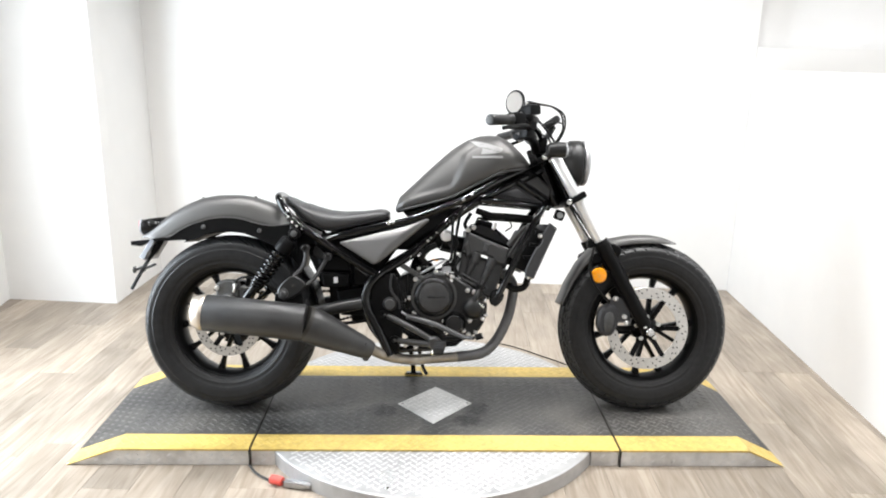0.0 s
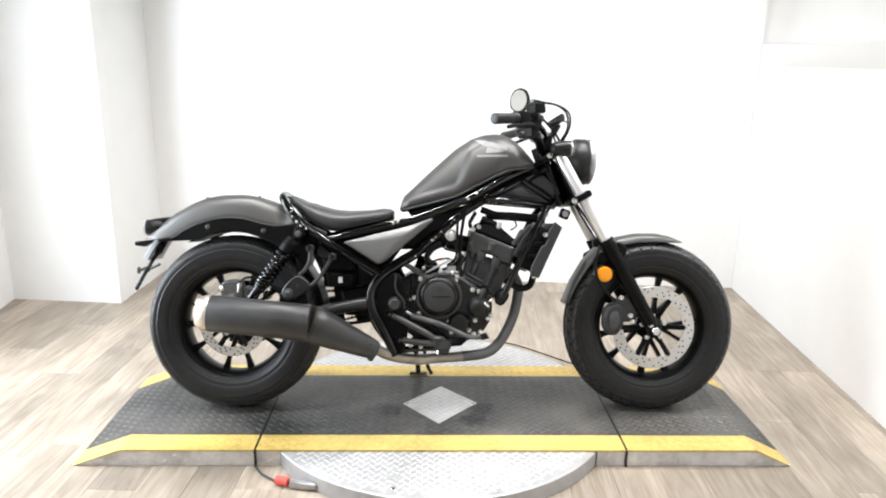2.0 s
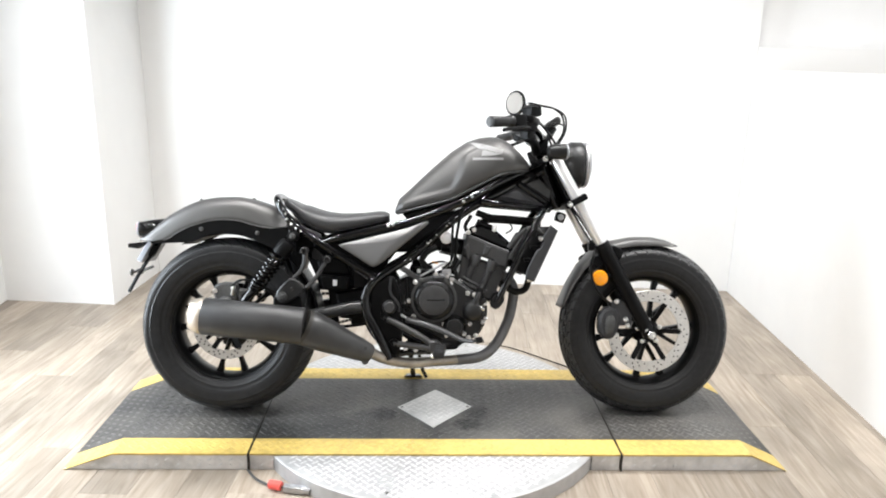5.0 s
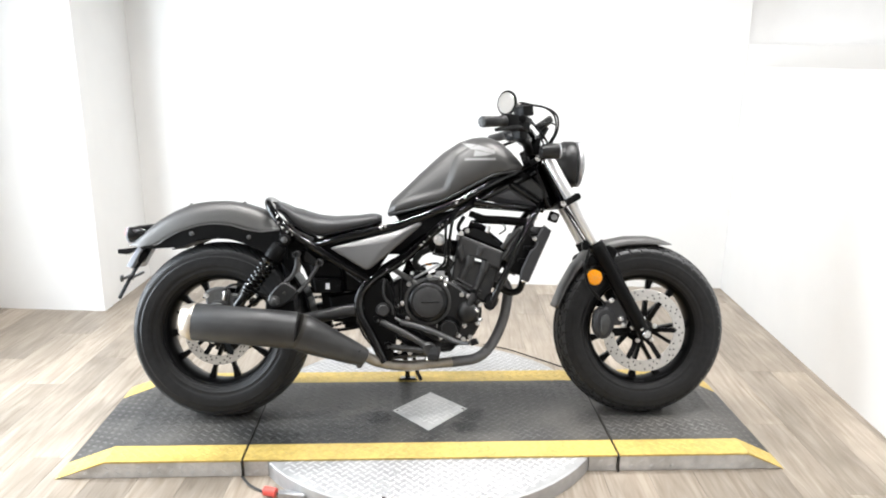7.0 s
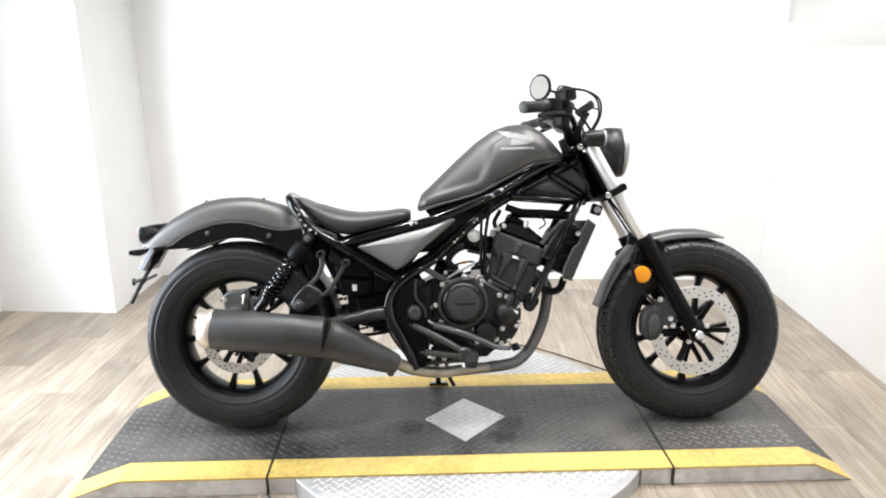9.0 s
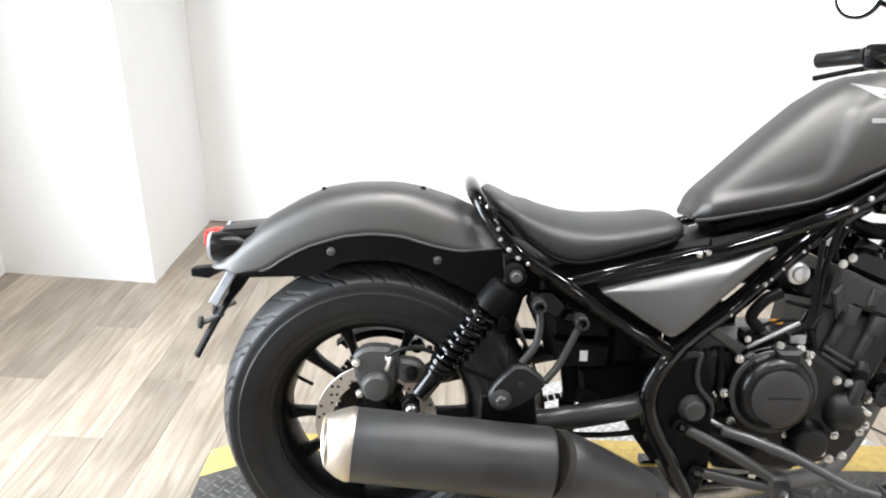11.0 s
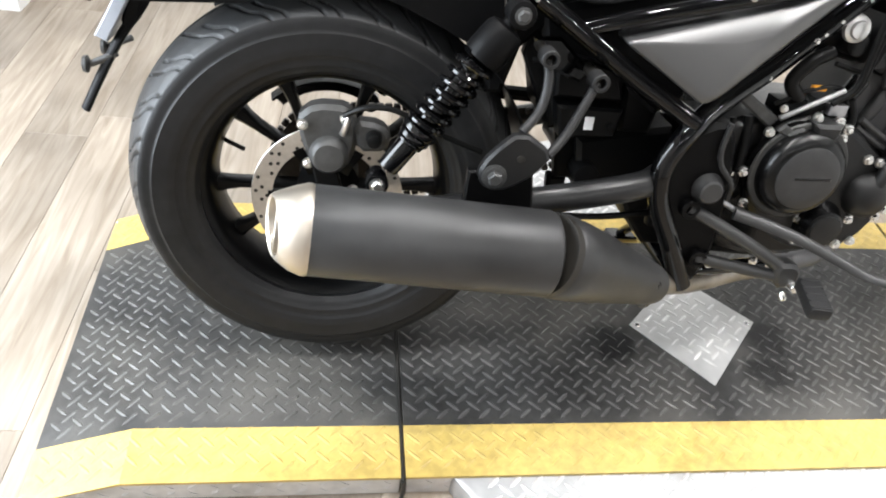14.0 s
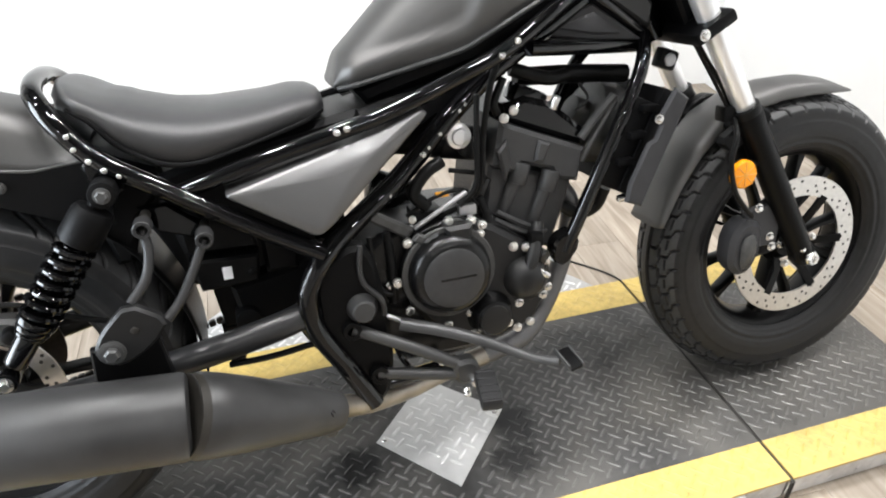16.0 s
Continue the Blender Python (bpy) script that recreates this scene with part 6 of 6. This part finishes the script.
cal = mk("front_caliper", M_RADI, [(slab, [(0.572, 0.372), (0.602, 0.398), (0.64, 0.385), (0.645, 0.33), (0.622, 0.286), (0.59, 0.282), (0.567, 0.312)], 0.06, 0.112, 0.009, 1),
                                    (slab, [(0.6, 0.41), (0.655, 0.42), (0.69, 0.38), (0.685, 0.33), (0.645, 0.33)], 0.084, 0.1, 0.004)], label="dark grey front brake caliper")
mk("caliper_face", M_CAL, [(slab, [(0.59, 0.362), (0.618, 0.372), (0.628, 0.34), (0.612, 0.3), (0.59, 0.3)], 0.11, 0.12, 0.005, 1)], cal)
for u, w in ((0.632, 0.415), (0.665, 0.352), (0.672, 0.33)):
    mk("caliper_bolt", M_BOLT, [(bolt, B(u, 0.101, w), RIGHT, 0.0068, 0.007)], cal)
mk("front_brake_hose", M_HOSE, [(tube, P((0.47, 0.06, 0.75), (0.53, 0.085, 0.66), (0.555, 0.09, 0.61), (0.542, 0.13, 0.575), (0.532, 0.135, 0.53), (0.545, 0.135, 0.475), (0.575, 0.13, 0.435), (0.61, 0.11, 0.405)), 0.0048, 10)])
mk("speed_wire", M_HOSE, [(tube, P((0.475, 0.08, 0.74), (0.53, 0.09, 0.655), (0.573, 0.09, 0.585)), 0.0035, 8), (tube, P((0.468, 0.085, 0.735), (0.52, 0.095, 0.65), (0.565, 0.095, 0.58)), 0.0035, 8)])
mk("hose_clamp", M_BLACK, [(box, Matrix.Translation(B(0.545, 0.09, 0.605)), (0.03, 0.03, 0.03), 0.006)])

# handlebar, controls, mirrors, instrument
mk("handlebar", M_FRAME, [(tube, P((0.192, 0.35, 1.005), (0.246, 0.285, 1.012), (0.31, 0.2, 1.006), (0.352, 0.12, 0.985), (0.366, 0.05, 0.973), (0.368, 0.0, 0.972), (0.366, -0.05, 0.973), (0.352, -0.12, 0.985), (0.345, -0.2, 1.02), (0.325, -0.285, 1.045), (0.298, -0.35, 1.045)), 0.0112, 12)], label="black wide handlebar")
mk("riser", M_BLACK, [(box, Matrix.Translation(B(0.372, 0.04, 0.952)), (0.04, 0.035, 0.06), 0.008)])
mk("riser", M_BLACK, [(box, Matrix.Translation(B(0.372, -0.04, 0.952)), (0.04, 0.035, 0.06), 0.008)])
for side in (1, -1):
    s2 = side
    fw, up = (0.0, 0.0) if side == 1 else (0.085, 0.028)
    g0, g1 = B(0.163 + fw * 1.3, 0.385 * s2, 0.9985 + up * 1.35), B(0.246 + fw, 0.287 * s2, 1.012 + up)
    gd = (g1 - g0).normalized()
    grip = mk("grip", M_SHELL, [(lathe, g0, gd, [(0, 0.0155), (0.003, 0.0178), (0.085, 0.0168), (0.105, 0.0172), (0.11, 0.021), (0.116, 0.021)], 26)], label="black rubber grip")
    mk("bar_end", M_CAL, [(lathe, g0, -gd, [(0, 0.0125), (0.002, 0.012), (0.003, 0.007)], 20)], grip)
    sw = mk("switch_box", M_PLASTIC, [(box, Matrix.Translation(B(0.26 + fw, 0.272 * s2, 1.009 + up)) @ pose(0, 0, 0, 0, 0, 35 * s2), (0.05, 0.046, 0.056), 0.012)], label="black switch box")
    mk("switch_button", M_CAL, [(box, Matrix.Translation(B(0.236 + fw, 0.268 * s2, 1.017 + up)), (0.012, 0.014, 0.014), 0.003)], sw)
    lev = mk("lever", M_BLACK, [(tube, sided(s2, (0.305 + fw, 0.235, 0.995 + up), (0.283 + fw, 0.3, 0.992 + up), (0.238 + fw, 0.37, 0.98 + up), (0.203 + fw, 0.42, 0.97 + up)), 0.0065, 10)], label="black hand lever")
    mk("lever_perch", M_BLACK, [(box, Matrix.Translation(B(0.3 + fw, 0.235 * s2, 1.001 + up)) @ pose(0, 0, 0, 0, 0, 35 * s2), (0.05, 0.04, 0.03), 0.007)], lev)
MIRROR_AXIS = Vector((0.74, 0.67, 0.0))
mc = Vector((0.323, 0.352, 1.188))
mir = mk("mirror", M_PLASTIC, [(lathe, mc, MIRROR_AXIS, [(0, 0.049), (0.003, 0.0515), (0.009, 0.0515), (0.017, 0.042), (0.021, 0.02)], 40),
                               (tube, [mc + Vector((0.017, 0.01, -0.01)), Vector((0.372, 0.335, 1.17)), Vector((0.396, 0.315, 1.145)), Vector((0.4, 0.3, 1.1)), Vector((0.375, 0.28, 1.045))], 0.0055, 10)], label="round black mirror")
mk("mirror_glass", M_MIRROR, [(lathe, mc - MIRROR_AXIS * 0.0004, -MIRROR_AXIS, [(0, 0.0435), (0.001, 0.043)], 40)], mir, "mirror glass")
mk("master_cylinder", M_PLASTIC, [(box, Matrix.Translation(B(0.312, 0.215, 1.052)) @ pose(0, 0, 0, 0, -8, 35), (0.05, 0.05, 0.036), 0.009), (cyl, B(0.33, 0.2, 1.02), B(0.3, 0.26, 1.022), 0.014)], label="black brake fluid reservoir")
mk("reservoir_screw", M_BOLT, [(bolt, B(0.296, 0.235, 1.074), Vector((0, 0, 1)), 0.004, 0.002)])
mk("reservoir_screw", M_BOLT, [(bolt, B(0.332, 0.195, 1.072), Vector((0, 0, 1)), 0.004, 0.002)])
mk("throttle_housing", M_PLASTIC, [(box, Matrix.Translation(B(0.3, 0.205, 0.985)) @ pose(0, 0, 0, 0, 0, 35), (0.04, 0.042, 0.052), 0.009)])
mk("cable_bundle", M_HOSE, [(tube, P((0.3, 0.19, 0.97), (0.33, 0.12, 0.96), (0.35, 0.06, 0.93)), 0.016, 10)])
meter = mk("meter", M_SHELL, [(lathe, B(0.421, 0.0, 1.025), Vector((-0.55, 0, 0.83)), [(0, 0.022), (0.004, 0.032), (0.014, 0.035), (0.024, 0.035), (0.027, 0.032)], 36), (cyl, B(0.395, 0, 0.98), B(0.42, 0, 1.025), 0.012)], label="small round charcoal instrument")
mk("meter_glass", M_ENGBLK, [(lathe, B(0.406, 0.0, 1.0477), Vector((-0.55, 0, 0.83)), [(0, 0.031), (0.001, 0.03)], 36)], meter)
for rows, r in (
    (((0.285, 0.215, 1.06), (0.306, 0.16, 1.088), (0.36, 0.12, 1.084), (0.403, 0.1, 1.078), (0.434, 0.095, 1.05), (0.438, 0.09, 1.0), (0.415, 0.08, 0.955), (0.4, 0.05, 0.9)), 0.0035),
    (((0.29, 0.21, 1.06), (0.32, 0.15, 1.084), (0.4, 0.09, 1.082), (0.443, 0.085, 1.055), (0.447, 0.08, 1.005), (0.42, 0.07, 0.95), (0.395, 0.04, 0.9)), 0.0035),
    (((0.33, 0.19, 1.03), (0.36, 0.15, 1.01), (0.4, 0.11, 0.97), (0.42, 0.08, 0.94)), 0.0042),
    (((0.37, 0.12, 1.015), (0.41, 0.1, 1.028), (0.44, 0.09, 1.022)), 0.003),
    (((0.3, -0.2, 1.03), (0.36, -0.12, 1.03), (0.42, -0.06, 0.98), (0.4, -0.03, 0.92)), 0.0042),
):
    mk("cable", M_HOSE, [(tube, P(*rows), r, 8)])

# ---- dark edge line on the floor behind the turntable, laid as a thin tube ----
bm = bmesh.new()
tube(bm, [Vector(p) for p in ((0.27, 0.765, 0.003), (0.383, 0.699, 0.003), (0.498, 0.592, 0.003), (0.594, 0.498, 0.003), (0.648, 0.43, 0.003), (0.668, 0.36, 0.003))], 0.0026, 8)
tagged(new("turntable_edge_line", finish(bm, "turntable_edge_line", M_SEAM)), "thin dark edge line on the oak floor just outside the turntable", "cable")

# ---- floor planks ----
LEN, WID, GAP = 0.92, 0.15, 0.0007
bm = bmesh.new()
box(bm, pose(0, 0, -0.003), (WID - GAP, LEN - GAP, 0.006), 0)
bmesh.ops.bevel(bm, geom=[e for e in bm.edges if all(v.co.z > -0.001 for v in e.verts)], offset=0.0006, segments=1, affect="EDGES")
PLANK = finish(bm, "plank", M_PLANK, 20)
turn = Matrix.Rotation(radians(-3.0), 4, "Z")
rng = random.Random(7)
for i in range(-24, 16):
    shift = rng.random() * LEN
    for j in range(-6, 4):
        p = turn @ Vector((i * WID + 0.05, j * LEN + shift, 0))
        if not (-2.6 < p.x < 2.05 and -4.02 < p.y < 2.2):
            continue
        if abs(p.x) > 2.3 and p.y > 1.9:
            continue
        ob = new("plank", PLANK)
        ob.parent = floor
        ob.matrix_local = Matrix.Translation(p) @ turn
